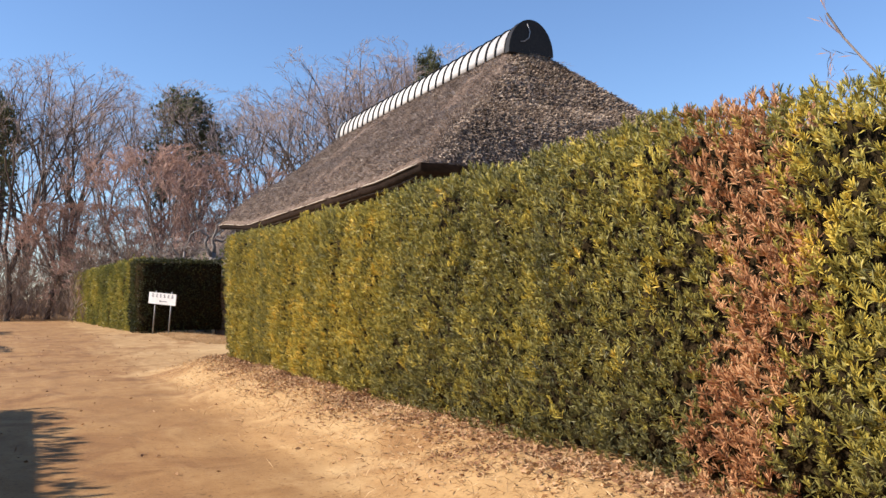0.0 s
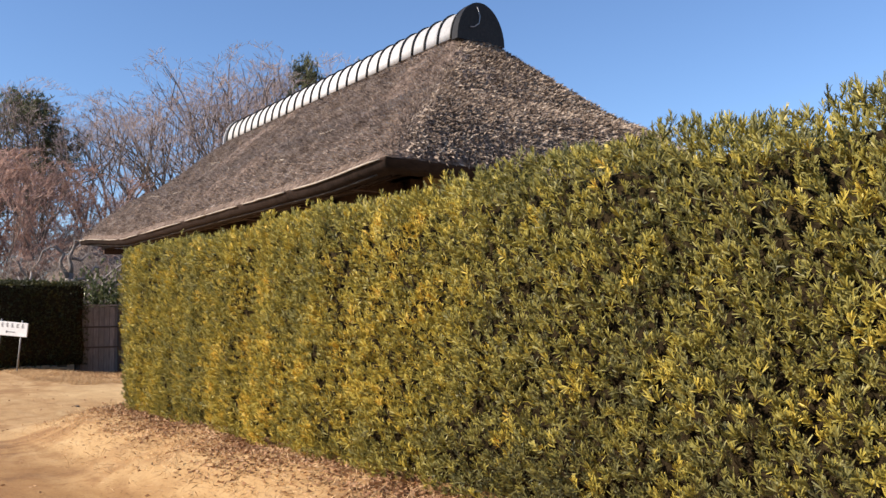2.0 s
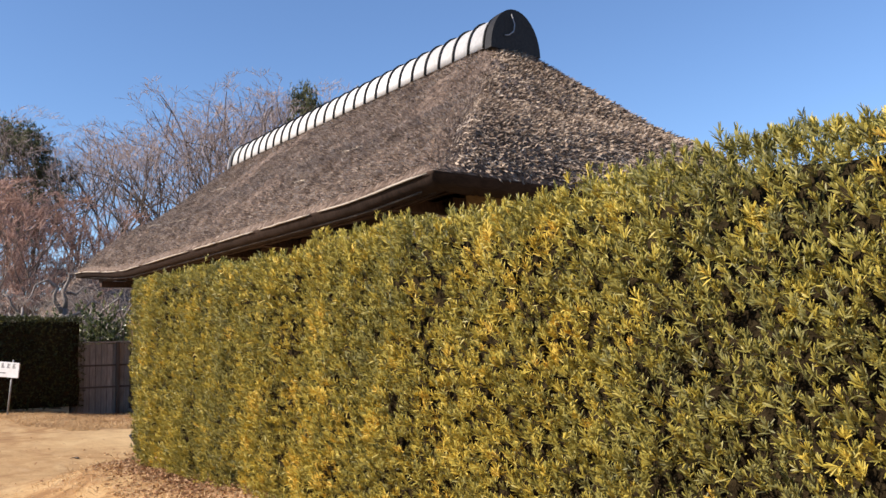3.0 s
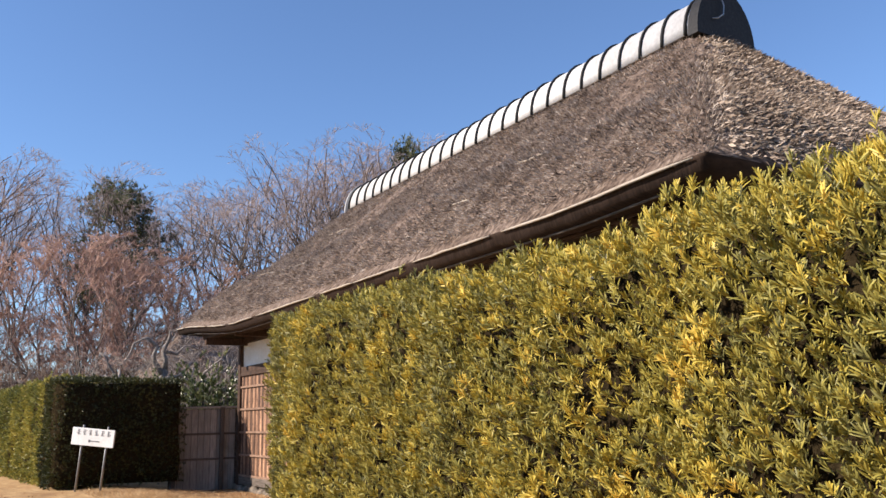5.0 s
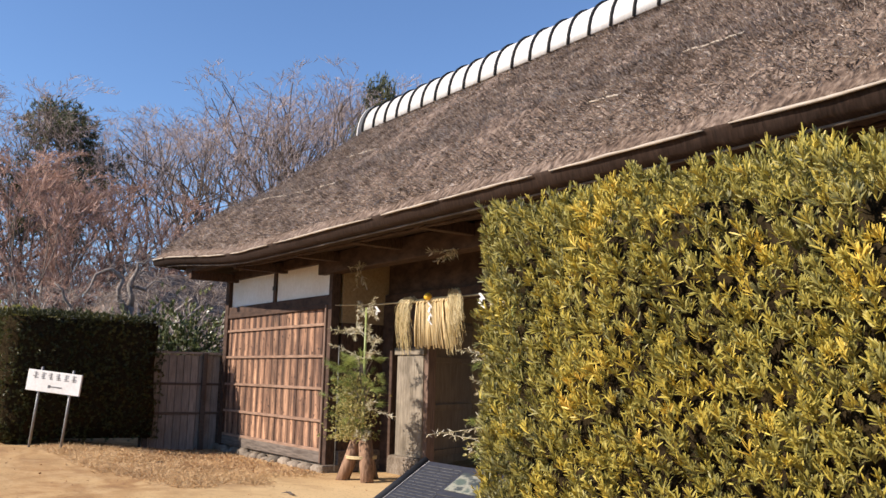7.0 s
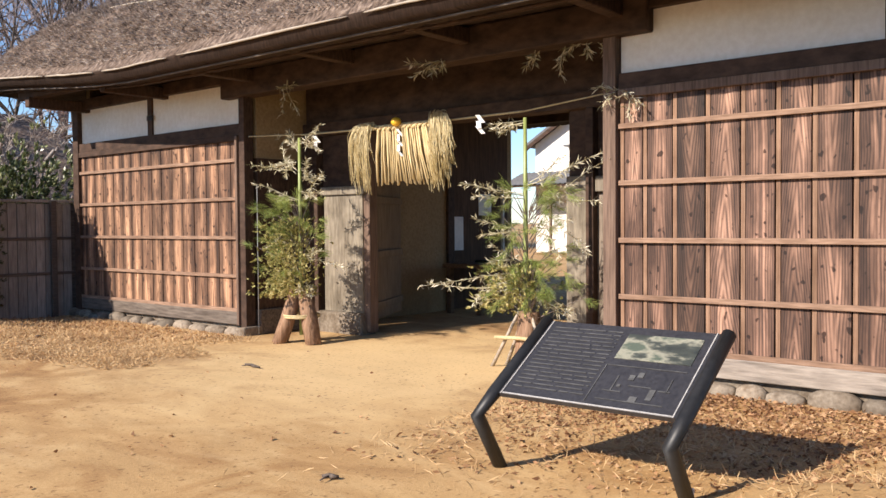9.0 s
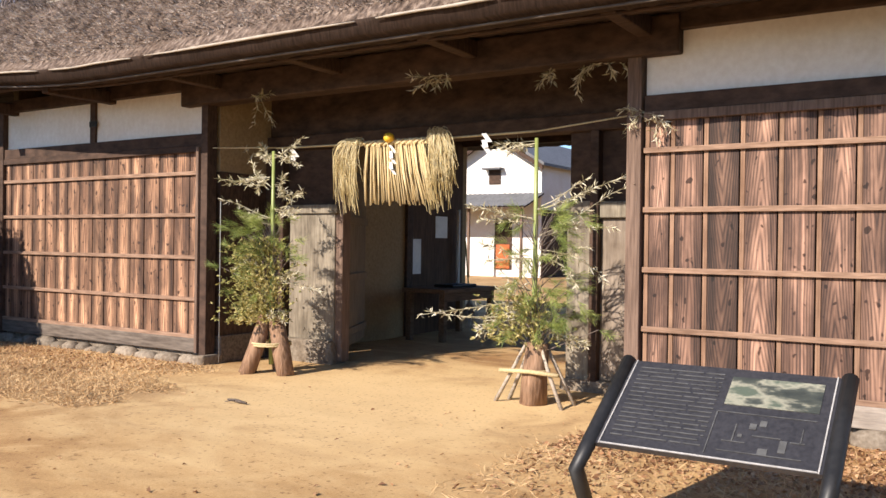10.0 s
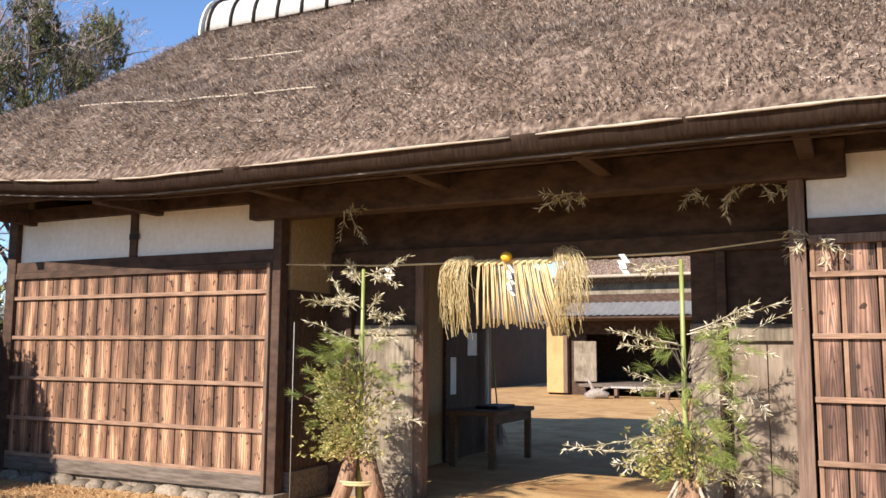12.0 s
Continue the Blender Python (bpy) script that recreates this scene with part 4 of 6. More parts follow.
def grow(rnd, height, trunk, limbs, angle, levels, radius, crook, forks):
    """A vase-shaped crown by repeated forking. Returns trunk, limb and twig segments."""
    big, mid, fine = [], [], []

    def side_of(d):
        s = Vector((rnd.gauss(0, 1), rnd.gauss(0, 1), rnd.gauss(0, 1)))
        return (s - d * s.dot(d)).normalized()

    def limb(p, d, length, r, level):
        for k in range(3):
            d = (d + side_of(d) * rnd.gauss(0, crook) + Vector((0, 0, 0.045))).normalized()
            q = p + d * length / 3
            r1 = r * 0.93
            (mid if level < levels - 1 else fine).append((p, q, r, r1))
            if k < 2 and level < levels and rnd.random() < 0.36:
                limb(q, (d + side_of(d) * rnd.uniform(0.5, 0.9)).normalized(), length * rnd.uniform(0.35, 0.55), r1 * 0.45, min(levels, level + 2))
            p, r = q, r1
        if level < levels:
            n = rnd.choice(forks) + (1 if level >= levels - 1 else 0)
            for i in range(n):
                lean = math.tan(radians(min(60, angle * rnd.uniform(0.5, 1.35) * (1 + 0.10 * level))))
                dd = d + side_of(d) * lean + Vector((0, 0, 0.11))
                limb(p, dd.normalized(), length * rnd.uniform(0.58, 0.80), r * rnd.uniform(0.62, 0.80), level + 1)

    p, d, r = Vector((0, 0, -0.3)), Vector((0, 0, 1)), radius
    for k in range(4):
        d = (d + Vector((rnd.gauss(0, crook * 0.5), rnd.gauss(0, crook * 0.5), 0))).normalized()
        q = p + d * (trunk * height + 0.3) / 4
        big.append((p, q, r, r * 0.93))
        p, r = q, r * 0.93
    turn = rnd.uniform(0, math.tau)
    for i in range(limbs):
        a = turn + math.tau * i / limbs + rnd.gauss(0, 0.3)
        t = radians(rnd.uniform(8, 40) * angle / 22)
        limb(p - d * rnd.uniform(0, 0.25) * trunk * height, Vector((math.cos(a) * math.sin(t), math.sin(a) * math.sin(t), math.cos(t))), height * rnd.uniform(0.27, 0.34), r * rnd.uniform(0.5, 0.75), 1)
    return big, mid, fine


def bare_tree(seed, height, label, twig, bark, trunk=0.3, limbs=5, angle=22, levels=6, radius=0.2, crook=0.12, forks=(2, 2, 3), thin=0.026, twig_w=0.022, bushy=1):
    rnd = random.Random(seed)
    big, mid, fine = grow(rnd, height, trunk, limbs, angle, levels, radius, crook, forks)
    # the crown is drawn in towards a dome, so that the twigs crowd at its outline
    ends = np.array([tuple(s[1]) for s in fine])
    top = float(np.percentile(ends[:, 2], 96))
    wide = max(1.0, float(np.percentile(np.hypot(ends[:, 0], ends[:, 1]), 92)))

    def domed(p):
        z0 = top * (0.85 - 0.10 * min(1.5, math.hypot(p.x, p.y) / wide) ** 2)
        if p.z <= z0:
            return p
        h = top * 0.17
        return Vector((p.x, p.y, z0 + h * (1 - math.exp(-(p.z - z0) / h))))

    mid = [(domed(p), domed(q), a, b) for p, q, a, b in mid]
    fine = [(domed(p), domed(q), a, b) for p, q, a, b in fine]
    t = thing("tree", label, "tree", "bare woodland trees")
    part("trunk", smooth(mesh_from("trunk", *tree_tubes(big, 7))), bark, t)
    part("branchwork", smooth(mesh_from("branchwork", *tree_tubes([(p, q, max(a, thin * 0.55), max(b, thin * 0.5)) for p, q, a, b in mid], 4))), bark, t, kind="stuff")
    P = np.array([tuple(s[0]) for s in fine])
    Q = np.array([tuple(s[1]) for s in fine])
    ln = np.linalg.norm(Q - P, axis=1)
    sets = [blades(P, Q - P + np.array([0, 0, 0.25]) * ln[:, None], ln * 1.35, twig_w, 0.05)]
    for k in range(bushy):
        sets.append(blades(P + (Q - P) * 0.5, unit(Q - P) + RNG.normal(scale=0.4, size=P.shape) + np.array([0, 0, 0.35]), np.clip(ln * 1.3, 0.15, 0.8), twig_w * 0.9, 0.08))
    V = np.vstack([s[0] for s in sets])
    F = np.vstack([s[1] + 4 * len(P) * k for k, s in enumerate(sets)])
    part("crown", mesh_from("crown", V, F), twig, t, "leafless twigs", "stuff")
    return t


WOOD_BARK = surface("dark_wood_bark", [(0.3, (0.055, 0.043, 0.036)), (0.7, (0.17, 0.135, 0.11))], 25, 2, stretch=(1, 1, 0.3), relief=0.8)
woods = [
    bare_tree(1, 14.2, "tall leafless grey-brown woodland tree", TWIG, WOOD_BARK, 0.22, 4, 23, levels=6, radius=0.21, crook=0.17, forks=(2, 2, 3), thin=0.036, twig_w=0.020),
    bare_tree(2, 15.0, "slender leafless woodland tree with an upright crown", TWIG, WOOD_BARK, 0.26, 4, 21, levels=6, radius=0.19, crook=0.18, forks=(2, 2, 3), thin=0.036, twig_w=0.020),
    bare_tree(3, 13.4, "leafless woodland tree with a wide crown", TWIG, WOOD_BARK, 0.16, 5, 25, levels=6, radius=0.24, crook=0.20, forks=(2, 2, 3), thin=0.036, twig_w=0.020),
    bare_tree(4, 14.0, "leafless woodland tree with a domed crown", TWIG, WOOD_BARK, 0.24, 4, 22, levels=6, radius=0.20, crook=0.18, forks=(2, 2, 3), thin=0.036, twig_w=0.020),
]
WOOD_TOP = [float(np.percentile([v.co.z for ch in t.children for v in ch.data.vertices], 97)) for t in woods]
rnd = random.Random(11)
spots = []
for i in range(16):
    a = i / 16
    spots.append((-14 + 47 * a + rnd.uniform(-1.5, 1.5), 60 + rnd.uniform(-3, 7) - 6 * a))
for i in range(5):
    spots.append((-10 + 44 * i / 5 + rnd.uniform(-1, 1), 76 + rnd.uniform(-3, 8)))
for s in ((19.8, 63), (22.5, 60.5), (25.5, 63), (-1.0, 52.3), (1.0, 54.5), (60.5, 26.5), (33.5, 58)):
    spots.append(s)
for i, (x, y) in enumerate(spots):
    src = woods[i % 4]
    tall = (15.8 + 4.0 * float(sstep(17, 24, np.float64(x)))) * y / 60 * rnd.uniform(0.90, 1.04)
    if y > 72:
        tall *= 0.86
    k = tall / WOOD_TOP[i % 4]
    m = pose(x, y, float(ground_z(x, y)), rnd.uniform(-3, 3), rnd.uniform(-3, 3), rnd.uniform(0, 360))
    c = src if i < 4 else copy_thing(src, m)
    c.matrix_world = m
    c.scale = (k, k, k)

red_tree = bare_tree(21, 9.8, "dense leafless cherry tree with reddish twigs behind the hedge", TWIG_RED, BARK, 0.07, 11, 30, 6, 0.14, 0.16, (2, 3, 3), 0.014, 0.026, 2)
red_tree.matrix_world = pose(7.0, 48.5, 0.0)
red_tree.scale = (1.08, 1.08, 1.12)
c = copy_thing(red_tree, pose(3.6, 52.0, 0.0, 0, 0, 140))
c.scale = (0.85, 0.85, 0.8)
c = copy_thing(red_tree, pose(10.4, 51.0, 0.0, 0, 0, 250))
c.scale = (0.85, 0.85, 0.75)
PALE_BARK = surface("pale_bark", [(0.3, (0.15, 0.127, 0.11)), (0.7, (0.40, 0.35, 0.31))], 25, 2, stretch=(1, 1, 0.3), relief=0.8)
plum = bare_tree(33, 5.4, "old gnarled plum tree with pale crooked branches", PALE_TWIG, PALE_BARK, 0.25, 6, 40, 4, 0.22, 0.42, (2, 3), 0.03, 0.016)
plum.matrix_world = pose(8.2, 37.0, 0.0, 0, 0, 40)
c = copy_thing(plum, pose(6.3, 35.2, 0.0, 0, 0, 200))
c.scale = (0.95, 0.95, 0.85)
c = copy_thing(plum, pose(9.8, 36.5, 0.0, 0, 0, 300))
c = copy_thing(plum, pose(5.2, 38.5, 0.0, 0, 0, 120))
c.scale = (1.0, 1.0, 0.95)
old = thing("tree", "old pruned plum tree with thick pale crooked limbs over the hedge", "tree")
trunk = part("trunk", tube([(6.45, 34.6, -0.2), (6.55, 34.55, 1.2), (6.5, 34.5, 2.4), (6.66, 34.5, 3.1)], [0.17, 0.15, 0.13, 0.12], 10), PALE_BARK, old)
for pts, r in ((((6.66, 34.5, 3.1), (6.62, 34.45, 3.5), (6.72, 34.5, 3.9), (6.74, 34.4, 4.2), (7.0, 34.4, 4.3)), 0.085),
               (((6.6, 34.5, 2.9), (6.35, 34.4, 3.3), (6.4, 34.3, 3.75), (6.1, 34.3, 3.98), (5.72, 34.2, 3.8), (5.5, 34.2, 3.3)), 0.075),
               (((6.5, 34.5, 2.5), (5.9, 34.6, 2.75), (5.3, 34.5, 2.85), (5.1, 34.4, 3.2), (4.85, 34.4, 3.55)), 0.075),
               (((6.7, 34.5, 3.6), (7.0, 34.5, 3.55), (7.25, 34.6, 3.8), (7.65, 34.6, 3.7)), 0.06),
               (((6.5, 34.5, 2.6), (7.0, 34.3, 2.9), (7.4, 34.3, 3.3), (7.9, 34.4, 3.35)), 0.06)):
    k = len(pts)
    bent = []
    for p, q in zip(pts, pts[1:]):
        bent += [p, tuple((a + b) / 2 + random.uniform(-0.09, 0.09) for a, b in zip(p, q))]
    bent.append(pts[-1])
    part("limb", tube(bent, [r * (1 - 0.75 * i / (len(bent) - 1)) * random.uniform(0.85, 1.15) for i in range(len(bent))], 8), PALE_BARK, old)
    q = np.repeat(np.array(pts[1:]), 14, 0) + RNG.normal(scale=0.06, size=((k - 1) * 14, 3))
    V, F = blades(q, RNG.normal(size=q.shape) + np.array([0, 0, 0.7]), RNG.uniform(0.2, 0.6, len(q)), 0.014, 0.1)
    part("twig", mesh_from("twig", V, F), PALE_TWIG, old, "thin pale shoots", "stuff")
near_tree = bare_tree(41, 4.6, "young leafless tree behind the hedge", TWIG_RED, BARK, 0.45, 4, 26, 4, 0.05, 0.2, (1, 2, 2), 0.010, 0.012)
near_tree.matrix_world = pose(7.3, 4.5, 0.0, 0, 0, 60)


def conifer(seed, height, radius, base, label):
    rnd = np.random.default_rng(seed)
    t = thing("tree", label, "tree", "evergreen trees")
    part("trunk", tube([(0, 0, -0.3), (0.1, 0, height * 0.5), (0, 0.1, height * 0.96)], [0.28, 0.18, 0.03], 8), BARK, t)
    limbs, P, D = [], [], []
    for i in range(70):
        h = base + (height - base) * (i / 70) ** 0.9
        a = rnd.uniform(0, 6.28)
        k = (h - base) / (height - base)
        r = radius * math.sqrt(max(0.05, 1 - k ** 2.4)) * (0.6 + 0.4 * min(1, k * 2.5)) * rnd.uniform(0.6, 1.08)
        q = np.array([math.cos(a) * r, math.sin(a) * r, h + r * rnd.uniform(0.0, 0.35)])
        p = np.array([0, 0, h])
        limbs.append((p, q, 0.05, 0.015))
        n = 34
        f = rnd.uniform(0.45, 1.0, (n, 1)) ** 0.7
        P.append(p + (q - p) * f + rnd.normal(scale=0.30, size=(n, 3)))
        D.append(unit(rnd.normal(size=(n, 3)) + np.array([0, 0, 0.4])))
    part("branchwork", mesh_from("branchwork", *tree_tubes(limbs, 4)), BARK, t, kind="stuff")
    V, F = shoots(np.vstack(P), np.vstack(D), 8, 0.34, 0.05, 0.3, 0.2)
    part("crown", mesh_from("crown", V, F), EVERGREEN, t, "dark evergreen foliage", "stuff")
    return t


ev = conifer(5, 14.2, 3.6, 7.5, "dark rounded evergreen tree among bare trees")
ev.matrix_world = pose(9.9, 61.5, 0)
ev.scale = (1.06, 1.06, 1.08)
c = copy_thing(ev, pose(25.0, 53.2, 0, 0, 0, 90))
c.scale = (0.60, 0.60, 1.25)
c = copy_thing(ev, pose(30.5, 55.0, 0, 0, 0, 190))
c.scale = (0.76, 0.76, 1.32)
c = copy_thing(ev, pose(27.2, 61.5, 0, 0, 0, 290))
c.scale = (0.8, 0.8, 0.95)

c = copy_thing(ev, pose(-2.4, 57.0, 0, 0, 0, 40))
c.scale = (0.8, 0.8, 0.95)

# undergrowth under the wood
n = 12000
ux, uy = RNG.uniform(-22, 50, n), RNG.uniform(52, 90, n)
P = np.stack([ux, uy, RNG.uniform(0, 1, n) ** 1.6 * (2.0 + 4.0 * sstep(54, 76, uy))], 1)
V, F = shoots(P, np.tile([[0, 0, 1.0]], (n, 1)), 6, 0.9, 0.05, 1.0, 0.3)
under = part("undergrowth", mesh_from("undergrowth", V, F), UNDER, None)
tagged(under, "tangled brown winter undergrowth below the wood", "undergrowth", kind="stuff")

n = 5000
ux, uy = RNG.uniform(-9, 13, n), RNG.uniform(44, 56, n)
keep = ux > -3 - (uy - 44) * 0.2
keep &= ~((ux < 1.9) & (uy < 51))
ux, uy = ux[keep], uy[keep]
P = np.stack([ux, uy, RNG.uniform(0, 1, len(ux)) ** 1.3 * 3.4], 1)
V, F = shoots(P, np.tile([[0, 0, 1.0]], (len(P), 1)), 6, 0.8, 0.03, 1.0, 0.3)
under = part("undergrowth", mesh_from("undergrowth", V, F), UNDER, None)
tagged(under, "brown leafless brushwood behind the clipped hedge", "undergrowth", kind="stuff")

# evergreen shrub over the fence
shrub = thing("shrub", "leafy evergreen shrub behind the board fence", "shrub")
n = 800
Q = RNG.normal(size=(n, 3)) * np.array([0.75, 0.5, 0.45]) + np.array([7.2, 32.3, 2.0])
V, F = shoots(Q, unit(Q - np.array([7.2, 32.3, 1.6])), 9, 0.13, 0.04, 0.4, 0.1)
part("foliage", mesh_from("foliage", V, F), SHRUB_LEAF, shrub, kind="stuff")
part("stem", tube([(7.2, 32.3, -0.1), (7.25, 32.3, 1.0), (7.2, 32.35, 2.2)], [0.06, 0.05, 0.02], 6), BARK, shrub)

# ---- things before the gate ----
PANEL = surface("panel_face", [(0.3, (0.022, 0.021, 0.023)), (0.7, (0.045, 0.043, 0.046))], 40, 3, rough=0.42, relief=0.05)
METAL = surface("black_paint", [(0.3, (0.010, 0.010, 0.010)), (0.7, (0.022, 0.021, 0.020))], 30, 3, rough=0.5, relief=0.05)
INK = surface("panel_ink", [(0.3, (0.05, 0.05, 0.05)), (0.7, (0.115, 0.115, 0.113))], 14, 3)
EDGE = surface("panel_edge", [(0.3, (0.30, 0.29, 0.27)), (0.7, (0.45, 0.43, 0.41))], 30, 3)
PICTURE = surface("panel_picture", [(0.36, (0.03, 0.034, 0.03)), (0.48, (0.06, 0.066, 0.054)), (0.56, (0.29, 0.28, 0.21)), (0.64, (0.09, 0.11, 0.08))], 8, 2, stretch=(1, 0.45, 1), rough=0.4)
WHITE = surface("white_paint", [(0.3, (0.66, 0.65, 0.62)), (0.7, (0.78, 0.77, 0.74))], 20, 2, stain=(0.75, 0.72, 0.68), relief=0.1)
STEEL = surface("grey_post", [(0.3, (0.18, 0.18, 0.18)), (0.7, (0.32, 0.32, 0.31))], 30, 2, rough=0.5, metallic=0.4)
BAMBOO = surface("green_bamboo", [(0.3, (0.20, 0.25, 0.07)), (0.7, (0.34, 0.38, 0.13))], 20, 2, stretch=(1, 1, 0.1), rough=0.4)
BAMBOO_LEAF = leafy("withered_bamboo_leaves", [(0.0, (0.27, 0.24, 0.12)), (0.5, (0.52, 0.46, 0.30)), (1.0, (0.74, 0.69, 0.54))], 2.0, 0.7, 0.9)
PINE = leafy("pine_needles", [(0.0, (0.10, 0.14, 0.03)), (0.5, (0.24, 0.30, 0.07)), (1.0, (0.42, 0.46, 0.14))], 2.0, 0.6, 0.9)
PLUM_LEAF = leafy("small_leaves", [(0.0, (0.14, 0.15, 0.04)), (0.5, (0.36, 0.33, 0.10)), (1.0, (0.62, 0.52, 0.24))], 2.0, 0.7, 0.9)
LOG = surface("split_log_bark", [(0.3, (0.15, 0.085, 0.05)), (0.7, (0.40, 0.25, 0.16))], 30, 4, stretch=(1, 1, 0.15), relief=1.0, depth=0.02)
ROPE = surface("straw_rope", [(0.3, (0.42, 0.32, 0.16)), (0.7, (0.66, 0.54, 0.32))], 60, 5, relief=0.8)
STRAW = leafy("fresh_straw", [(0.0, (0.46, 0.34, 0.14)), (0.5, (0.66, 0.53, 0.27)), (1.0, (0.80, 0.69, 0.42))], 2.0, 0.6, 0.9)
STALK = surface("straw_stalk", [(0.3, (0.56, 0.41, 0.19)), (0.7, (0.82, 0.66, 0.38))], 40, 4, stretch=(1, 1, 0.05), piece=0.25, rough=0.6)
ORANGE = surface("bitter_orange_peel", [(0.3, (0.80, 0.42, 0.02)), (0.7, (0.90, 0.55, 0.05))], 60, 3, rough=0.4)
PAPER = surface("white_paper", [(0.3, (0.74, 0.74, 0.73)), (0.7, (0.82, 0.82, 0.81))], 20, 3, relief=0.05)

# information panel on a slanted black frame
info = thing("information_panel", "slanted black information panel with a picture and a site plan", "information panel", at=(0, 0, 0))
PY0, PY1 = 17.957, 19.155
A, B = Vector((5.055, 0, 0.806)), Vector((4.42, 0, 0.415))
slope = (A - B).normalized()
nrm = Vector((-slope.z, 0, slope.x))


def on_panel(u, v, lift=0.0):
    """u along the panel from its reader's left edge, v down from the top edge, both 0 to 1."""
    p = A.lerp(B, v) + nrm * lift
    return Vector((p.x, PY1 + (PY0 - PY1) * u, p.z))


def plate(u0, u1, v0, v1, lift, thick):
    bm = bmesh.new()
    lo = [bm.verts.new(on_panel(u, v, lift - thick)) for u, v in ((u0, v0), (u1, v0), (u1, v1), (u0, v1))]
    hi = [bm.verts.new(on_panel(u, v, lift)) for u, v in ((u0, v0), (u1, v0), (u1, v1), (u0, v1))]
    bm.faces.new(lo[::-1])
    bm.faces.new(hi)
    for i in range(4):
        bm.faces.new((lo[i], lo[(i + 1) % 4], hi[(i + 1) % 4], hi[i]))
    bmesh.ops.recalc_face_normals(bm, faces=bm.faces)
    return bm


face = part("panel", plate(0.01, 0.99, 0.0, 1.0, 0.012, 0.03), PANEL, info, "black printed panel")
part("edge_strip", plate(0.022, 0.028, 0.0, 1.0, 0.017, 0.006), EDGE, face)
part("edge_strip", plate(0.972, 0.978, 0.0, 1.0, 0.017, 0.006), EDGE, face)
part("edge_strip", plate(0.03, 0.97, 0.982, 0.995, 0.016, 0.005), EDGE, face)
part("picture", plate(0.52, 0.93, 0.10, 0.42, 0.0165, 0.003), PICTURE, face, "faded colour picture")
rnd = random.Random(5)
for i in range(17):
    v = 0.08 + i * 0.05
    a = 0.06
    while a < 0.47:
        b = min(0.48, a + rnd.uniform(0.05, 0.2))
        part("text_line", plate(a, b, v, v + 0.010, 0.0162, 0.003), INK, face)
        a = b + 0.012
for u0, u1, v0, v1 in ((0.50, 0.93, 0.50, 0.506), (0.50, 0.505, 0.50, 0.95), (0.55, 0.9, 0.9, 0.906), (0.56, 0.66, 0.80, 0.806), (0.60, 0.606, 0.62, 0.80), (0.66, 0.69, 0.60, 0.66), (0.72, 0.76, 0.84, 0.9), (0.8, 0.83, 0.74, 0.86), (0.84, 0.90, 0.74, 0.75), (0.88, 0.885, 0.6, 0.75), (0.68, 0.8, 0.72, 0.726), (0.62, 0.64, 0.72, 0.75), (0.7, 0.73, 0.56, 0.62)):
    part("plan_line", plate(u0, u1, v0, v1, 0.0163, 0.003), INK, face)
for y in (PY0 - 0.03, PY1 + 0.03):
    knee = B - slope * 0.20
    foot = Vector((4.55, 0, -0.16))
    top = A + slope * 0.012
    pts = [Vector((p.x, y, p.z)) for p in (top, A.lerp(B, 0.5), B, knee, foot)]
    leg = part("side_bar", tube(pts, 0.044, 12), METAL, info, "bent black metal side bar")
    if y < 18.5:
        part("sticker", box(4.478, 4.490, y - 0.03, y + 0.03, -0.05, 0.04, 0), WHITE, leg, "white sticker")

# sign before the hedge
sign = thing("sign", "white board sign with black characters on two thin posts", "sign", at=(3.97, 29.66, float(ground_z(3.97, 29.66))), turn=-44)
sign.matrix_world = pose(3.97, 29.66, float(ground_z(3.97, 29.66)), 0, 5.5, -44)
part("board", box(-0.53, 0.53, -0.02, 0.02, 0.98, 1.36, 0.006), WHITE, sign)
for x in (-0.3, 0.32):
    part("post", tube([(x, 0.045, -0.15), (x, 0.045, 1.42)], 0.024, 8), STEEL, sign)
SIGN_INK = surface("sign_ink", [(0.35, (0.12, 0.12, 0.12)), (0.65, (0.34, 0.33, 0.32))], 14, 3)
rnd = random.Random(2)
for i in range(6):
    x = -0.42 + i * 0.15
    for j in range(4):
        z = 1.215 + j * 0.03
        part("character", box(x + rnd.uniform(0, 0.03), x + rnd.uniform(0.07, 0.11), -0.024, -0.02, z, z + 0.014, 0), SIGN_INK, sign)
    part("character", box(x + 0.045, x + 0.06, -0.0245, -0.02, 1.21, 1.33, 0), SIGN_INK, sign)
part("arrow", box(-0.06, 0.18, -0.024, -0.02, 1.075, 1.10, 0), SIGN_INK, sign)
part("arrow_head", box(-0.10, -0.05, -0.0245, -0.02, 1.06, 1.115, 0), SIGN_INK, sign)


# ---- pine, bamboo and log new-year decorations ----
def sprays(starts, rnd, reach, leaves, length, width):
    """Bamboo side shoots: thin stems with paired narrow leaves near their ends."""
    stems, P, D = [], [], []
    for p, d in starts:
        p, d = Vector(p), Vector(d).normalized()
        ln = reach * rnd.uniform(0.6, 1.2)
        q = p
        for i in range(5):
            d = (d + Vector((rnd.gauss(0, 0.16), rnd.gauss(0, 0.16), rnd.gauss(-0.02, 0.12)))).normalized()
            r = q + d * ln / 5
            stems.append((q, r, 0.006 - i * 0.0009, 0.005 - i * 0.0009))
            if i > 0:
                for _ in range(leaves):
                    P.append(q.lerp(r, rnd.random()))
                    D.append(d * 0.7 + Vector((rnd.gauss(0, 0.7), rnd.gauss(0, 0.7), rnd.gauss(-0.1, 0.6))))
            q = r
    P, D = np.array([tuple(v) for v in P]), np.array([tuple(v) for v in D])
    return tree_tubes(stems, 4), blades(P, D, RNG.uniform(0.7, 1.2, len(P)) * length, RNG.uniform(0.8, 1.2, len(P)) * width)


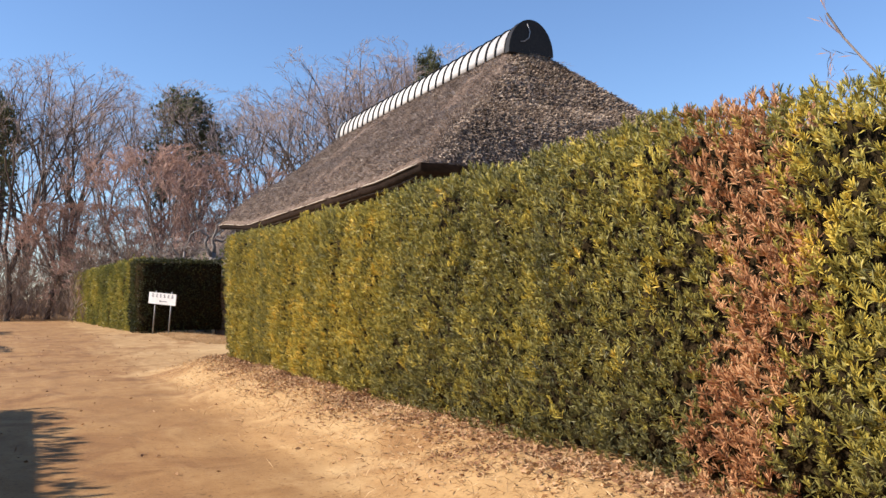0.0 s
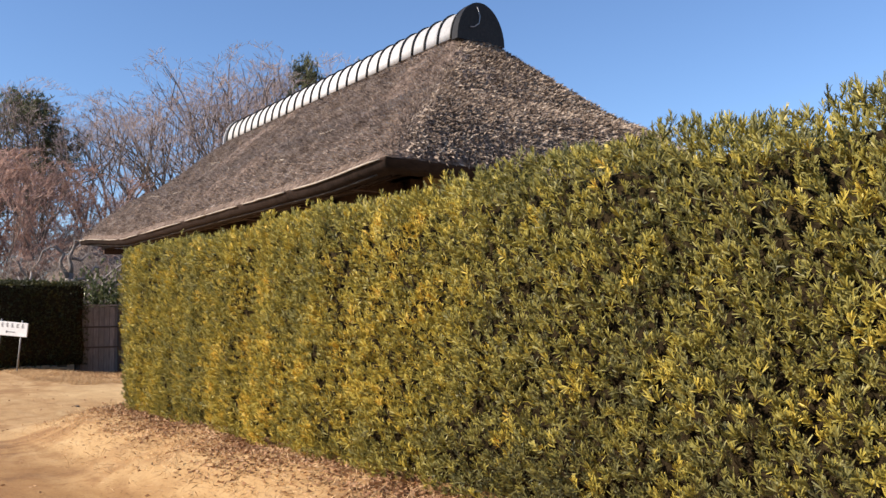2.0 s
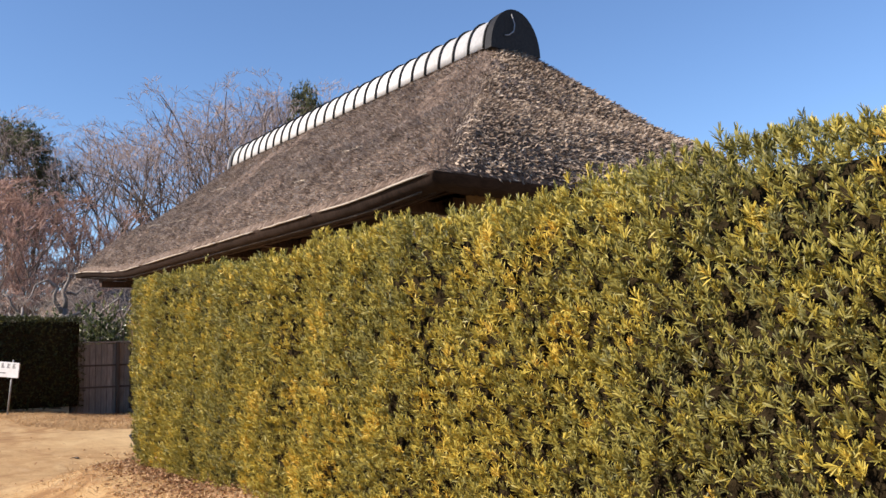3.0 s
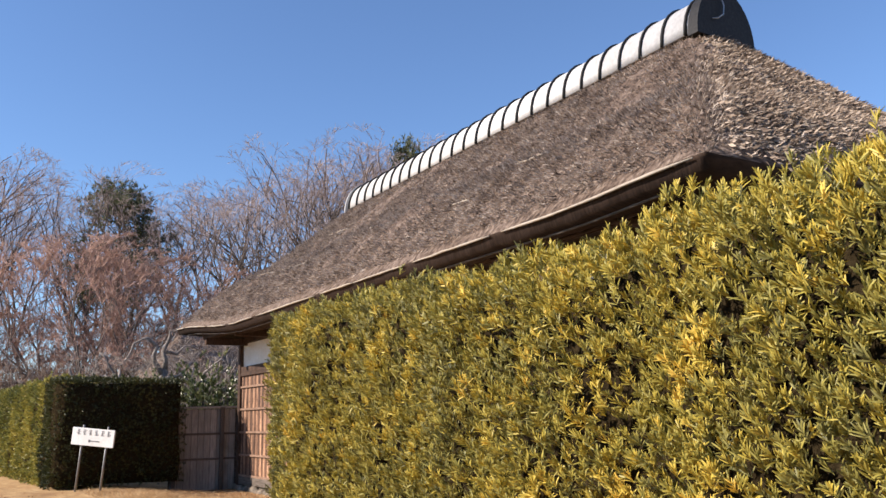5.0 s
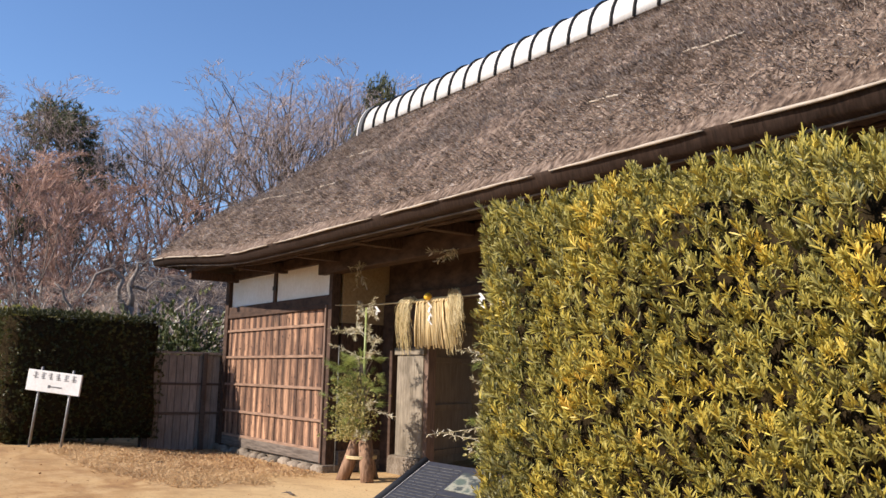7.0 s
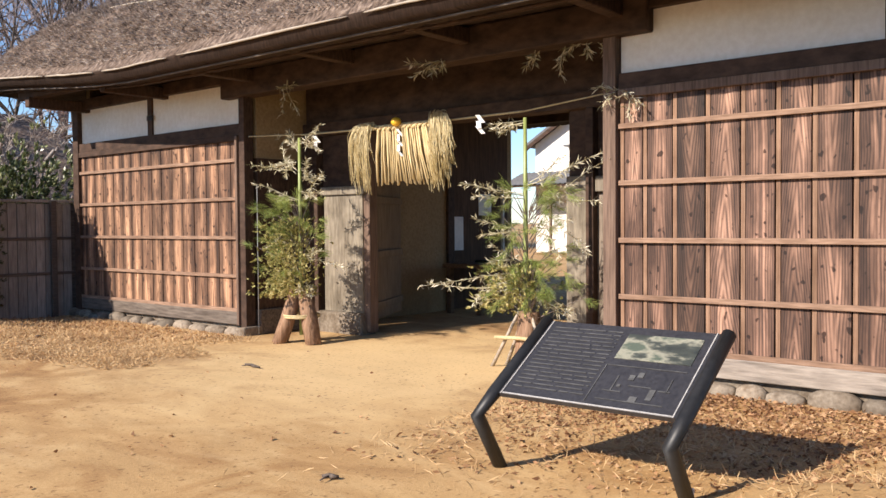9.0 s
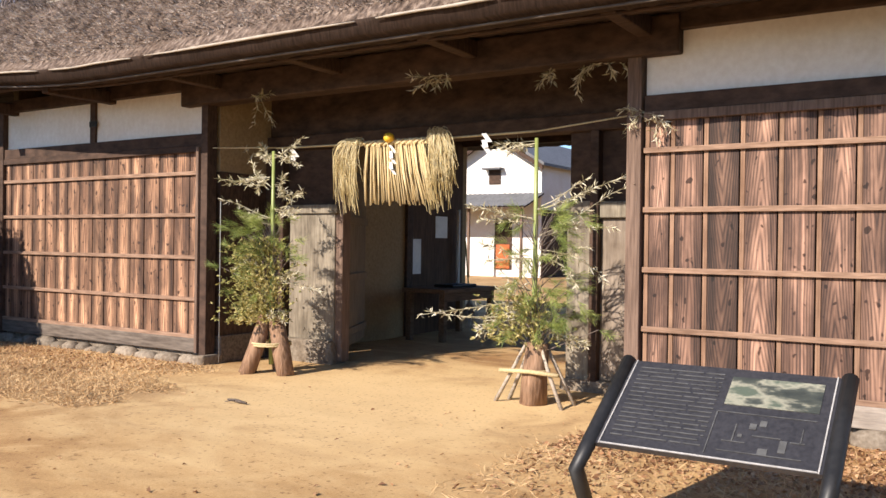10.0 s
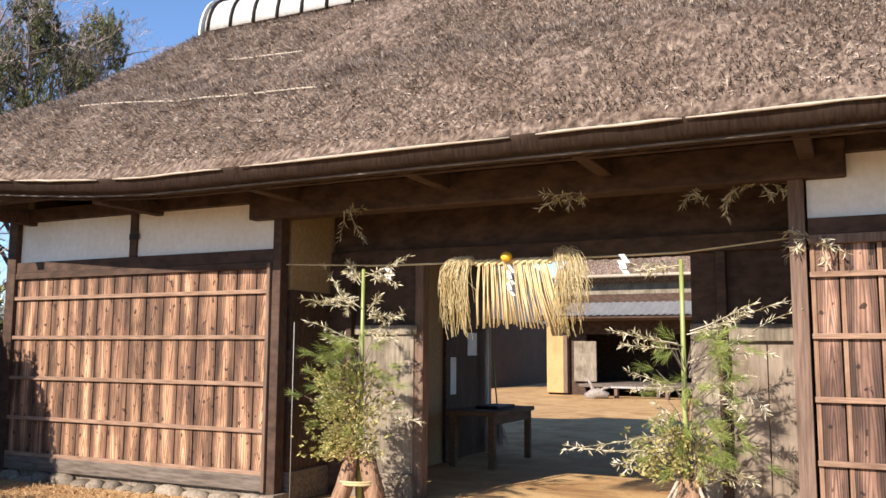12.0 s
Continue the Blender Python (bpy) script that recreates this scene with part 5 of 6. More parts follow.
def kadomatsu(name_seed, x, y, label, bulk, pole_y, height, pine_y, pine_z, leaf_y, arms, single=False):
    rnd = random.Random(name_seed)
    k = thing("gate_decoration", label, "gate decoration", "gate decorations", at=(x, y, float(ground_z(x, y))))
    if single:
        bm = tube([(0.0, 0.02, -0.04), (0.0, 0.0, 0.3), (0.01, -0.02, 0.62)], [0.145, 0.125, 0.115], 12)
        for v in bm.verts:
            v.co += Vector((rnd.gauss(0, 0.008), rnd.gauss(0, 0.008), 0))
        part("log", bm, LOG, k, "thick upright log")
        for ax, ay in ((-0.10, 0.42), (0.10, 0.36), (-0.12, -0.36), (0.16, -0.38)):
            part("prop", tube([(ax, ay, -0.03), (ax * 0.75, ay * 0.55, 0.32), (ax * 0.4, ay * 0.2, 0.62)], [0.022, 0.02, 0.016], 7), LIP, k, "thin pale wooden prop")
        part("rope", tube([(-0.13, 0.34, 0.33), (-0.15, 0.0, 0.345), (-0.13, -0.32, 0.33)], 0.022, 7), ROPE, k)
    for a in (() if single else (20, 140, 260)):
        ca, sa = math.cos(radians(a)), math.sin(radians(a))
        bm = tube([(0.30 * ca, 0.30 * sa, -0.02), (0.18 * ca, 0.18 * sa, 0.30), (0.07 * ca, 0.07 * sa, 0.70)], [0.105, 0.10, 0.085], 12)
        for v in bm.verts:
            v.co += Vector((rnd.gauss(0, 0.008), rnd.gauss(0, 0.008), 0))
        part("log", bm, LOG, k, "split log leg")
    for z in ((0.345,) if single else (0.345, 0.37)):
        part("rope", tube([((0.14 if single else 0.235) * math.cos(t), (0.14 if single else 0.235) * math.sin(t), z) for t in np.linspace(0, math.tau, 20)], 0.015, 6, cap=False), ROPE, k)
    part("bamboo_pole", tube([(0.0, pole_y, 0.1), (0.0, pole_y, 1.0), (0.0, pole_y * 0.9, 1.9), (0.0, pole_y, height)], [0.03, 0.028, 0.024, 0.02], 8), BAMBOO, k)
    # pine: drooping tufts of long fine needles on short branches
    n = int(70 * bulk)
    C = np.stack([RNG.normal(scale=0.15, size=n) - 0.08, RNG.normal(scale=0.19, size=n) + pine_y, RNG.uniform(pine_z[0], pine_z[1], n)], 1)
    stems = [((c[0] * 0.15, c[1] * 0.15, max(0.45, c[2] - 0.25)), c, 0.006, 0.003) for c in C]
    part("branchwork", mesh_from("branchwork", *tree_tubes(stems, 4)), BARK, k, kind="stuff")
    out = unit(C * np.array([1, 1, 0]) + np.array([0, 0, 0.02]))
    V, F = shoots(C, out, 70, 0.15, 0.0034, -0.35 if single else -0.05, 0.14, 0.75)
    part("pine_needles", mesh_from("pine_needles", V, F), PINE, k, "green pine needles", "stuff")
    n = int(1300 * bulk * (0.25 if single else 1.0))
    C = np.stack([RNG.normal(scale=0.15, size=n) - 0.10, RNG.normal(scale=0.18, size=n) + leaf_y, 0.62 + RNG.random(n) ** 1.3 * (0.5 if single else 1.0)], 1)
    V, F = shoots(C, unit(C * np.array([1, 1, 0.2])), 4, 0.052, 0.022, -0.2, 0.04)
    part("leaves", mesh_from("leaves", V, F), PLUM_LEAF, k, "yellow-green small leaves", "stuff")
    stem_parts, leaf_parts = [], []
    for z, dx, dy, dz, reach in arms:
        for j in range(3):
            st = [((rnd.uniform(-0.05, 0.05), dy * 0.06 + rnd.uniform(-0.04, 0.04), z + rnd.uniform(-0.07, 0.07)), (dx + rnd.gauss(0, 0.12), dy + rnd.gauss(0, 0.10), dz + rnd.gauss(0, 0.12)))]
            a_, b_ = sprays(st, rnd, reach * (1.0, 0.8, 0.6)[j], 12, 0.085, 0.013)
            stem_parts.append(a_)
            leaf_parts.append(b_)
    for nm, sets, lab in (("bamboo_twig", stem_parts, ""), ("bamboo_leaves", leaf_parts, "withered pale bamboo leaves")):
        base = np.cumsum([0] + [len(v) for v, f in sets])
        V, F = np.vstack([v for v, f in sets]), np.vstack([f + o for (v, f), o in zip(sets, base)])
        part(nm, mesh_from(nm, V, F), BAMBOO_LEAF, k, lab, "stuff")
    return k


kadomatsu(3, 7.66, 24.71, "pine and bamboo new-year decoration bound on three splayed split logs", 1.0, 0.0, 2.72, 0.05, (0.9, 1.95), 0.12, (
    (2.62, -0.1, -1.0, 0.05, 0.75), (2.6, -0.1, 0.5, 0.3, 0.35), (2.3, -0.2, 1.0, 0.25, 0.75), (2.35, -0.2, 0.8, -0.1, 0.5), (2.2, -0.2, -0.7, 0.35, 0.35), (2.0, -0.1, -1.0, 0.12, 0.85),
    (1.85, -0.2, 1.0, 0.25, 0.65), (1.15, -0.3, -1.0, 0.25, 0.75), (1.35, -0.3, 0.8, 0.1, 0.45), (0.95, -0.3, 0.9, 0.2, 0.45), (0.75, -0.3, -0.5, -0.1, 0.35)))
kadomatsu(8, 7.74, 21.15, "pine and bamboo new-year decoration with withered sprays on one propped log", 1.15, 0.02, 2.70, -0.10, (0.75, 1.95), 0.10, (
    (2.62, -0.1, 1.0, 0.0, 0.7), (1.95, -0.1, -1.0, 0.55, 1.05), (1.75, -0.15, -1.0, 0.2, 0.95), (1.55, -0.15, -1.0, -0.15, 0.9), (1.85, -0.2, 1.0, 0.15, 0.95), (1.5, -0.2, 1.0, 0.2, 0.7),
    (1.0, -0.3, 1.0, -0.1, 1.05), (0.9, -0.3, 1.0, -0.45, 0.95), (0.85, -0.2, -1.0, -0.25, 0.85), (1.1, -0.3, 0.3, 0.1, 0.45), (0.95, -0.3, 0.5, 0.0, 0.4)), True)
for y, s in ((24.85, 5), (22.15, 6), (20.7, 7), (19.95, 12)):
    rnd = random.Random(s)
    t = thing("bamboo_spray", "withered bamboo spray hanging below the gate beam", "bamboo spray", "hanging bamboo sprays")
    st = [(((7.74 if y < 21 else 7.55) + rnd.uniform(-0.02, 0.04), y + rnd.uniform(-0.1, 0.1) * (4 if 20 < y < 21 else 1), 2.80 if y < 20 else 3.32), (rnd.gauss(-0.2, 0.3), rnd.gauss(0, 0.6), -0.3)) for _ in range(7 if y < 21 else 4)]
    (SV, SF), (LV, LF) = sprays(st, rnd, 0.35, 6, 0.10, 0.013)
    part("stems", mesh_from("stems", SV, SF), BAMBOO_LEAF, t, kind="stuff")
    part("leaves", mesh_from("leaves", LV, LF), BAMBOO_LEAF, t, kind="stuff")

# ---- sacred straw rope between the poles ----
fringe = thing("straw_rope_decoration", "straw rope with fringe, orange and paper strips above the gate", "rope decoration")
RXP = 7.70
ys = np.linspace(21.15, 24.71, 15)
part("line", tube([(RXP, y, 2.67 + 0.004 * (y - 22.8) ** 2) for y in ys], 0.011, 6), ROPE, fringe)
part("line", tube([(RXP + 0.02, 20.1, 2.78), (RXP, 21.15, 2.68)], 0.008, 6), ROPE, fringe)
part("line", tube([(RXP, 24.71, 2.69), (RXP - 0.02, 25.80, 2.74)], 0.008, 6), ROPE, fringe)
for k in range(3):
    part("roll", tube([(RXP + 0.022 * math.cos(y * 26 + k * 2.1), y, 2.66 + 0.022 * math.sin(y * 26 + k * 2.1)) for y in np.linspace(22.46, 23.33, 40)], 0.020, 6), STALK, fringe, "twisted straw rope")
rnd = random.Random(9)
for i in range(74):
    y = 22.52 + 0.77 * i / 73 + rnd.uniform(-0.01, 0.01)
    if 22.88 < y < 22.93:
        continue
    dy = (y - 23.24) * 0.29 + rnd.gauss(0, 0.016)
    x = RXP - rnd.uniform(-0.03, 0.035)
    ln = 0.685 + rnd.uniform(-0.05, 0.025)
    bow = rnd.gauss(0, 0.012)
    part("straw_stalk", tube([(x, y, 2.655), (x - 0.012, y + dy * 0.45 + bow, 2.655 - ln * 0.5), (x - 0.004, y + dy, 2.655 - ln)], [0.006, 0.008, rnd.uniform(0.007, 0.0105)], 5), STALK, fringe)
arcs = []
for y_in, sgn, count, low in ((23.35, 1, 150, 0.82), (22.42, -1, 140, 0.80)):
    for i in range(count):
        p = Vector((RXP + rnd.uniform(-0.05, 0.04), y_in + sgn * rnd.uniform(-0.03, 0.05), 2.66 + rnd.uniform(-0.02, 0.03)))
        reach = rnd.uniform(0.03, 0.36) * (0.90 if sgn > 0 else 0.92)
        rise = rnd.uniform(0.02, 0.10) * (0.6 if sgn > 0 else 1.2)
        drop = low * rnd.uniform(0.35, 1.0) * (1.0 if reach < 0.27 else 0.8)
        ph, amp, turns = rnd.uniform(0, 6.28), rnd.uniform(0.015, 0.075), rnd.uniform(3, 10)
        back = rnd.uniform(-0.10, 0.10)
        pts = [p]
        for k in range(1, 13):
            f = k / 12
            out = reach * math.sin(min(1.0, f * 2.2) * math.pi / 2) + back * max(0, f - 0.5)
            z = rise * math.sin(min(1.0, f * 2.6) * math.pi) - drop * max(0, f - 0.2) ** 1.15 / 0.77
            curl = amp * f * math.sin(ph + f * turns)
            pts.append(Vector((p.x - 0.10 * math.sin(f * 2.6) + curl * 0.8, p.y + sgn * out + curl, p.z + z)))
        arcs += [(a_, b_, 0.0027, 0.0024) for a_, b_ in zip(pts, pts[1:])]
part("loose_straw", mesh_from("loose_straw", *tree_tubes(arcs, 3)), STRAW, fringe, "loose curled straw", "stuff")
bm = bmesh.new()
bmesh.ops.create_uvsphere(bm, u_segments=20, v_segments=12, radius=0.062)
for v in bm.verts:
    v.co = Vector((v.co.x, v.co.y, v.co.z * 0.9)) + Vector((RXP - 0.06, 22.95, 2.71))
for f in bm.faces:
    f.smooth = True
part("orange", bm, ORANGE, fringe, "bitter orange fruit")


def paper_strip(y, z, n, w, parent):
    for i in range(n):
        s = (i % 2) * 0.022
        bm = box(-0.002, 0.002, -w / 2, w / 2, -0.05, 0.05, 0)
        for v in bm.verts:
            c = v.co
            v.co = Vector((RXP - 0.05 + c.x + c.z * (0.5 if i % 2 else -0.4), y + c.y * (1 - 6 * abs(c.z)) + s + c.z * 0.5, z - i * 0.06 + c.z * 0.85))
        part("paper_fold", bm, PAPER, parent)


paper_strip(22.90, 2.58, 5, 0.055, fringe)
paper_strip(24.36, 2.60, 2, 0.10, fringe)
paper_strip(21.70, 2.64, 3, 0.085, fringe)

TABLE = surface("table_wood", [(0.3, (0.085, 0.052, 0.032)), (0.7, (0.19, 0.12, 0.075))], 30, 2, stretch=(0.1, 1, 1), stain=(0.5, 0.45, 0.4))
# ---- passage: table, notice, pole, broom ----
table = thing("table", "rough brown wooden table standing in the passage", "table")
part("tabletop", box(11.7, 13.5, 24.75, 25.6, 0.72, 0.79, 0.008), TABLE, table)
part("apron", box(11.78, 13.42, 24.8, 24.84, 0.58, 0.72, 0.006), TABLE, table)
for x, y in ((11.8, 24.84), (13.4, 24.84), (11.8, 25.5), (13.4, 25.5)):
    part("leg", box(x - 0.05, x + 0.05, y - 0.05, y + 0.05, -0.12, 0.72, 0.006), TABLE, table)
tray = thing("tray", "black tray lying on the passage table", "tray", at=(12.7, 25.15, 0.79))
part("tray_body", box(-0.4, 0.4, -0.2, 0.2, 0.0, 0.05, 0.02), BLACK, tray)
notice = thing("notice", "white paper notices pinned to the passage wall", "notice")
part("sheet", box(12.32, 12.62, Y_PL - 0.03, Y_PL - 0.022, 1.0, 1.62, 0), PAPER, notice)
part("sheet", box(13.1, 13.5, Y_PL - 0.03, Y_PL - 0.022, 1.65, 2.05, 0), PAPER, notice)
pole = thing("pole", "white pole standing at the rear of the passage", "pole", at=(13.75, 25.75, -0.1))
part("shaft", tube([(0, 0, 0), (0, 0, 2.3)], 0.035, 10), WHITE, pole)
broom = thing("broom", "bamboo broom leaning in the passage", "broom", at=(13.95, 25.6, -0.1))
part("handle", tube([(0, 0, 0.5), (0.02, 0.12, 1.7)], 0.015, 8), BAMBOO, broom)
n = 120
V, F = blades(np.stack([RNG.normal(scale=0.02, size=n), RNG.normal(scale=0.02, size=n), np.full(n, 0.62)], 1), np.stack([RNG.normal(scale=0.2, size=n), RNG.normal(scale=0.2, size=n), np.full(n, -1.0)], 1), 0.6, 0.008)
part("bristles", mesh_from("bristles", V, F), TWIG, broom, kind="stuff")

# ---- courtyard buildings ----
TILE = surface("grey_roof_tile", [(0.3, (0.10, 0.10, 0.105)), (0.7, (0.20, 0.20, 0.205))], 20, 1.5, rough=0.6, piece=0.2)
TAN = surface("tan_plaster", [(0.3, (0.40, 0.255, 0.11)), (0.7, (0.50, 0.34, 0.165))], 20, 1)
RED = surface("red_door", [(0.3, (0.42, 0.10, 0.04)), (0.7, (0.55, 0.16, 0.06))], 20, 2)


def tile_roof(parent, x0, z0, x1, z1, y0, y1, pitch=0.3, rows=7):
    """A slope of pan tiles with raised courses, falling towards x0."""
    n = int((y1 - y0) / pitch)
    ys = np.linspace(y0, y1, n * 6 + 1)
    V, F = [], []
    xs = []
    for r in range(rows):
        xs += [(r / rows, 0.03), ((r + 1) / rows - 0.001, 0.0)]
    for f, lift in xs:
        for y in ys:
            w = 0.035 * abs(math.sin((y - y0) / pitch * math.pi)) ** 2
            V.append((x0 + (x1 - x0) * f, y, z0 + (z1 - z0) * f + lift + w))
    m = len(ys)
    for r in range(len(xs) - 1):
        for i in range(m - 1):
            a = r * m + i
            F.append((a, a + m, a + m + 1, a + 1))
    slope_ = part("tiles", mesh_from("tiles", V, F), TILE, parent, "grey pan tiles", "stuff")
    d = part("roof_deck", box(min(x0, x1) + 0.02, max(x0, x1), y0, y1, 0, 0.06, 0), DARK_WOOD, parent)
    for v in d.data.vertices:
        f = (v.co.x - x0) / (x1 - x0)
        v.co.z += z0 + (z1 - z0) * f - 0.08
    return slope_


store = thing("storehouse", "white plastered storehouse with grey tiled gable and lean-to roof", "storehouse")
SX, SY0, SY1 = 39.2, 36.35, 41.65
bm = bmesh.new()
prof = [(SY0, -0.2), (SY1, -0.2), (SY1, 5.75), ((SY0 + SY1) / 2, 7.35), (SY0, 5.75)]
f0 = [bm.verts.new((SX, y, z)) for y, z in prof]
f1 = [bm.verts.new((SX + 12, y, z)) for y, z in prof]
bm.faces.new(f0)
bm.faces.new(f1[::-1])
for i in range(5):
    bm.faces.new((f0[i], f0[(i + 1) % 5], f1[(i + 1) % 5], f1[i]))
bmesh.ops.recalc_face_normals(bm, faces=bm.faces)
part("wall", bm, PLASTER, store, "white plaster wall")
for s in (-1, 1):
    bm = bmesh.new()
    yc = (SY0 + SY1) / 2
    a = [(yc, 7.4), (yc + s * 3.0, 5.6), (yc + s * 3.0, 5.75), (yc, 7.58)]
    g0 = [bm.verts.new((SX - 0.5, y, z)) for y, z in a]
    g1 = [bm.verts.new((SX + 12.4, y, z)) for y, z in a]
    bm.faces.new(g0)
    bm.faces.new(g1[::-1])
    for i in range(4):
        bm.faces.new((g0[i], g0[(i + 1) % 4], g1[(i + 1) % 4], g1[i]))
    bmesh.ops.recalc_face_normals(bm, faces=bm.faces)
    part("roof", bm, TILE, store, "grey tiled roof slope")
    bm = bmesh.new()
    a = [(yc, 7.16), (yc + s * 2.95, 5.38), (yc + s * 2.95, 5.60), (yc, 7.40)]
    g0 = [bm.verts.new((SX - 0.56, y, z)) for y, z in a]
    g1 = [bm.verts.new((SX - 0.46, y, z)) for y, z in a]
    bm.faces.new(g0)
    bm.faces.new(g1[::-1])
    for i in range(4):
        bm.faces.new((g0[i], g0[(i + 1) % 4], g1[(i + 1) % 4], g1[i]))
    bmesh.ops.recalc_face_normals(bm, faces=bm.faces)
    part("bargeboard", bm, DARK_WOOD, store, "dark verge board")
part("side_cladding", box(SX + 0.1, SX + 12, SY0 - 0.06, SY0 + 0.02, -0.1, 3.4, 0), DARK_WOOD, store, "dark board cladding")
tile_roof(store, 37.0, 3.45, 39.2, 4.25, 36.2, 42.5)
part("upper_window", box(SX - 0.05, SX + 0.02, 38.7, 39.4, 4.75, 5.5, 0.01), DARK_WOOD, store)
part("window_hood", box(SX - 0.5, SX + 0.02, 38.5, 39.6, 5.5, 5.6, 0.02), TILE, store)
part("doorway", box(SX - 0.06, SX + 0.02, 38.0, 39.0, 0.3, 2.9, 0.01), DARK_WOOD, store)
part("door", box(SX - 0.1, SX - 0.05, 38.1, 38.9, 0.35, 1.6, 0.01), RED, store, "red door panel")
for y in (36.5, 39.5, 42.2):
    part("lean_to_post", box(37.25, 37.37, y - 0.06, y + 0.06, -0.1, 3.45, 0.01), POST_WOOD, store)

main = thing("farmhouse", "main farmhouse with a tiled lean-to eave and thatched roof", "farmhouse")
part("wall", box(35.2, 35.4, 18.0, 24.0, -0.1, 4.2, 0), DARK_WOOD, main)
part("wall", box(35.2, 35.4, 30.2, 31.9, -0.1, 4.2, 0), DARK_WOOD, main)
part("wall", box(35.2, 35.4, 24.0, 30.2, 2.5, 4.2, 0), DARK_WOOD, main)
part("floor_board", box(35.0, 39.4, 24.0, 30.2, 0.3, 0.44, 0.01), SILL_WOOD, main)
part("upper_band", box(36.1, 36.25, 18.0, 31.6, 4.2, 4.75, 0), PIER, main, "weathered plaster band above the tiles")
part("eave_edge", tube([(35.35, 17.3, 5.0), (35.35, 31.7, 5.0)], 0.07, 8), LIP, main)
part("pillar", box(34.9, 35.2, 31.1, 31.86, 0.0, 3.3, 0.02), TAN, main, "tan plaster end wall")
part("pillar_post", box(34.85, 35.2, 30.92, 31.1, 0.0, 3.3, 0.01), POST_WOOD, main)
part("shutter", box(35.05, 35.15, 29.7, 30.68, 0.5, 2.2, 0.01), PIER, main, "pale sliding shutter")
part("veranda", box(34.4, 35.2, 24.0, 30.3, 0.30, 0.42, 0.01), SILL_WOOD, main)
for y in (24.5, 27.0, 29.5):
    part("veranda_post", box(34.45, 34.6, y - 0.07, y + 0.07, -0.1, 0.30, 0.01), SILL_WOOD, main)
tile_roof(main, 33.8, 3.2, 36.2, 4.25, 18.0, 31.9)
part("eave_beam", box(34.2, 34.35, 18.0, 31.8, 3.05, 3.2, 0.01), POST_WOOD, main)
bm = bmesh.new()
q = [(35.4, 5.05), (40.0, 9.8), (45.0, 5.05), (44.6, 4.75), (36.0, 4.75)]
g0 = [bm.verts.new((x + (1.5 if z > 9 else 0) * 0, 17.2, z)) for x, z in q]
g1 = [bm.verts.new((x, 31.6 if z < 9 else 29.5, z)) for x, z in q]
bm.faces.new(g0)
bm.faces.new(g1[::-1])
for i in range(5):
    bm.faces.new((g0[i], g0[(i + 1) % 5], g1[(i + 1) % 5], g1[i]))
bmesh.ops.recalc_face_normals(bm, faces=bm.faces)
part("thatched_roof", bm, THATCH, main)
part("house_body", box(39.4, 44.6, 18.0, 31.5, -0.1, 4.75, 0), DARK_WOOD, main)
part("room_ceiling", box(35.4, 39.4, 18.0, 31.5, 3.4, 3.5, 0), DARK_WOOD, main)
part("room_wall", box(35.4, 39.4, 23.9, 24.0, -0.1, 3.4, 0), DARK_WOOD, main)
part("room_wall", box(35.4, 39.4, 31.4, 31.5, -0.1, 3.4, 0), DARK_WOOD, main)

bench = thing("bench", "long pale plank bench before the farmhouse", "bench", at=(33.3, 27.4, -0.08))
part("seat", box(-0.2, 0.2, -1.25, 1.25, 0.40, 0.47, 0.01), EDGE, bench, "bleached plank seat")
for y in (-1.0, 1.0):
    part("leg", box(-0.15, 0.15, y - 0.06, y + 0.06, 0.0, 0.40, 0.01), POST_WOOD, bench)
stump = thing("stump", "gnarled grey stump lying in the courtyard", "stump", at=(32.6, 29.0, -0.08))
part("trunk", tube([(0, 0.45, 0.05), (0.02, 0.15, 0.18), (0, -0.1, 0.22), (0.05, -0.45, 0.12)], [0.16, 0.22, 0.20, 0.12], 9), PALE_BARK, stump)
part("root", tube([(0, 0.1, 0.25), (0.0, 0.25, 0.55), (0.05, 0.42, 0.85)], [0.10, 0.07, 0.03], 7), PALE_BARK, stump)
part("root", tube([(0, -0.1, 0.25), (-0.05, -0.3, 0.42), (0.0, -0.55, 0.45)], [0.09, 0.06, 0.03], 7), PALE_BARK, stump)

shed = thing("outbuilding", "low thatched outbuilding behind the plum trees", "outbuilding")
nx, ny = 40, 34
X, Y = np.meshgrid(np.linspace(6.9, 15.7, nx), np.linspace(40.6, 48.0, ny))
t = np.minimum.reduce([(X - 6.9) / 2.6, (15.7 - X) / 2.6, (Y - 40.6) / 3.7, (48.0 - Y) / 3.7])
Z = 2.25 + 2.95 * np.clip(t, 0, 1) + RNG.normal(scale=0.03, size=X.shape) * (t > 0.02)
idx = np.arange(nx * ny).reshape(ny, nx)
F = np.stack([idx[:-1, :-1], idx[:-1, 1:], idx[1:, 1:], idx[1:, :-1]], -1).reshape(-1, 4)
loop = np.concatenate([idx[0, :-1], idx[:-1, -1], idx[-1, :0:-1], idx[:0:-1, 0]])
V = np.stack([X, Y, Z], -1).reshape(-1, 3)
low = V[loop] * np.array([1, 1, 1]) - np.array([0, 0, 0.35])
low[:, :2] = np.array([11.3, 44.3]) + (low[:, :2] - np.array([11.3, 44.3])) * 0.93
cur = np.arange(len(V), len(V) + len(loop))
F = np.vstack([F, np.stack([loop, np.roll(loop, -1), np.roll(cur, -1), cur], -1)[:, ::-1]])
part("thatched_roof", mesh_from("thatched_roof", np.vstack([V, low]), F), THATCH, shed, "grey-brown straw thatch")
part("wall", box(8.0, 14.6, 41.7, 46.9, -0.1, 2.3, 0), CLAY, shed)

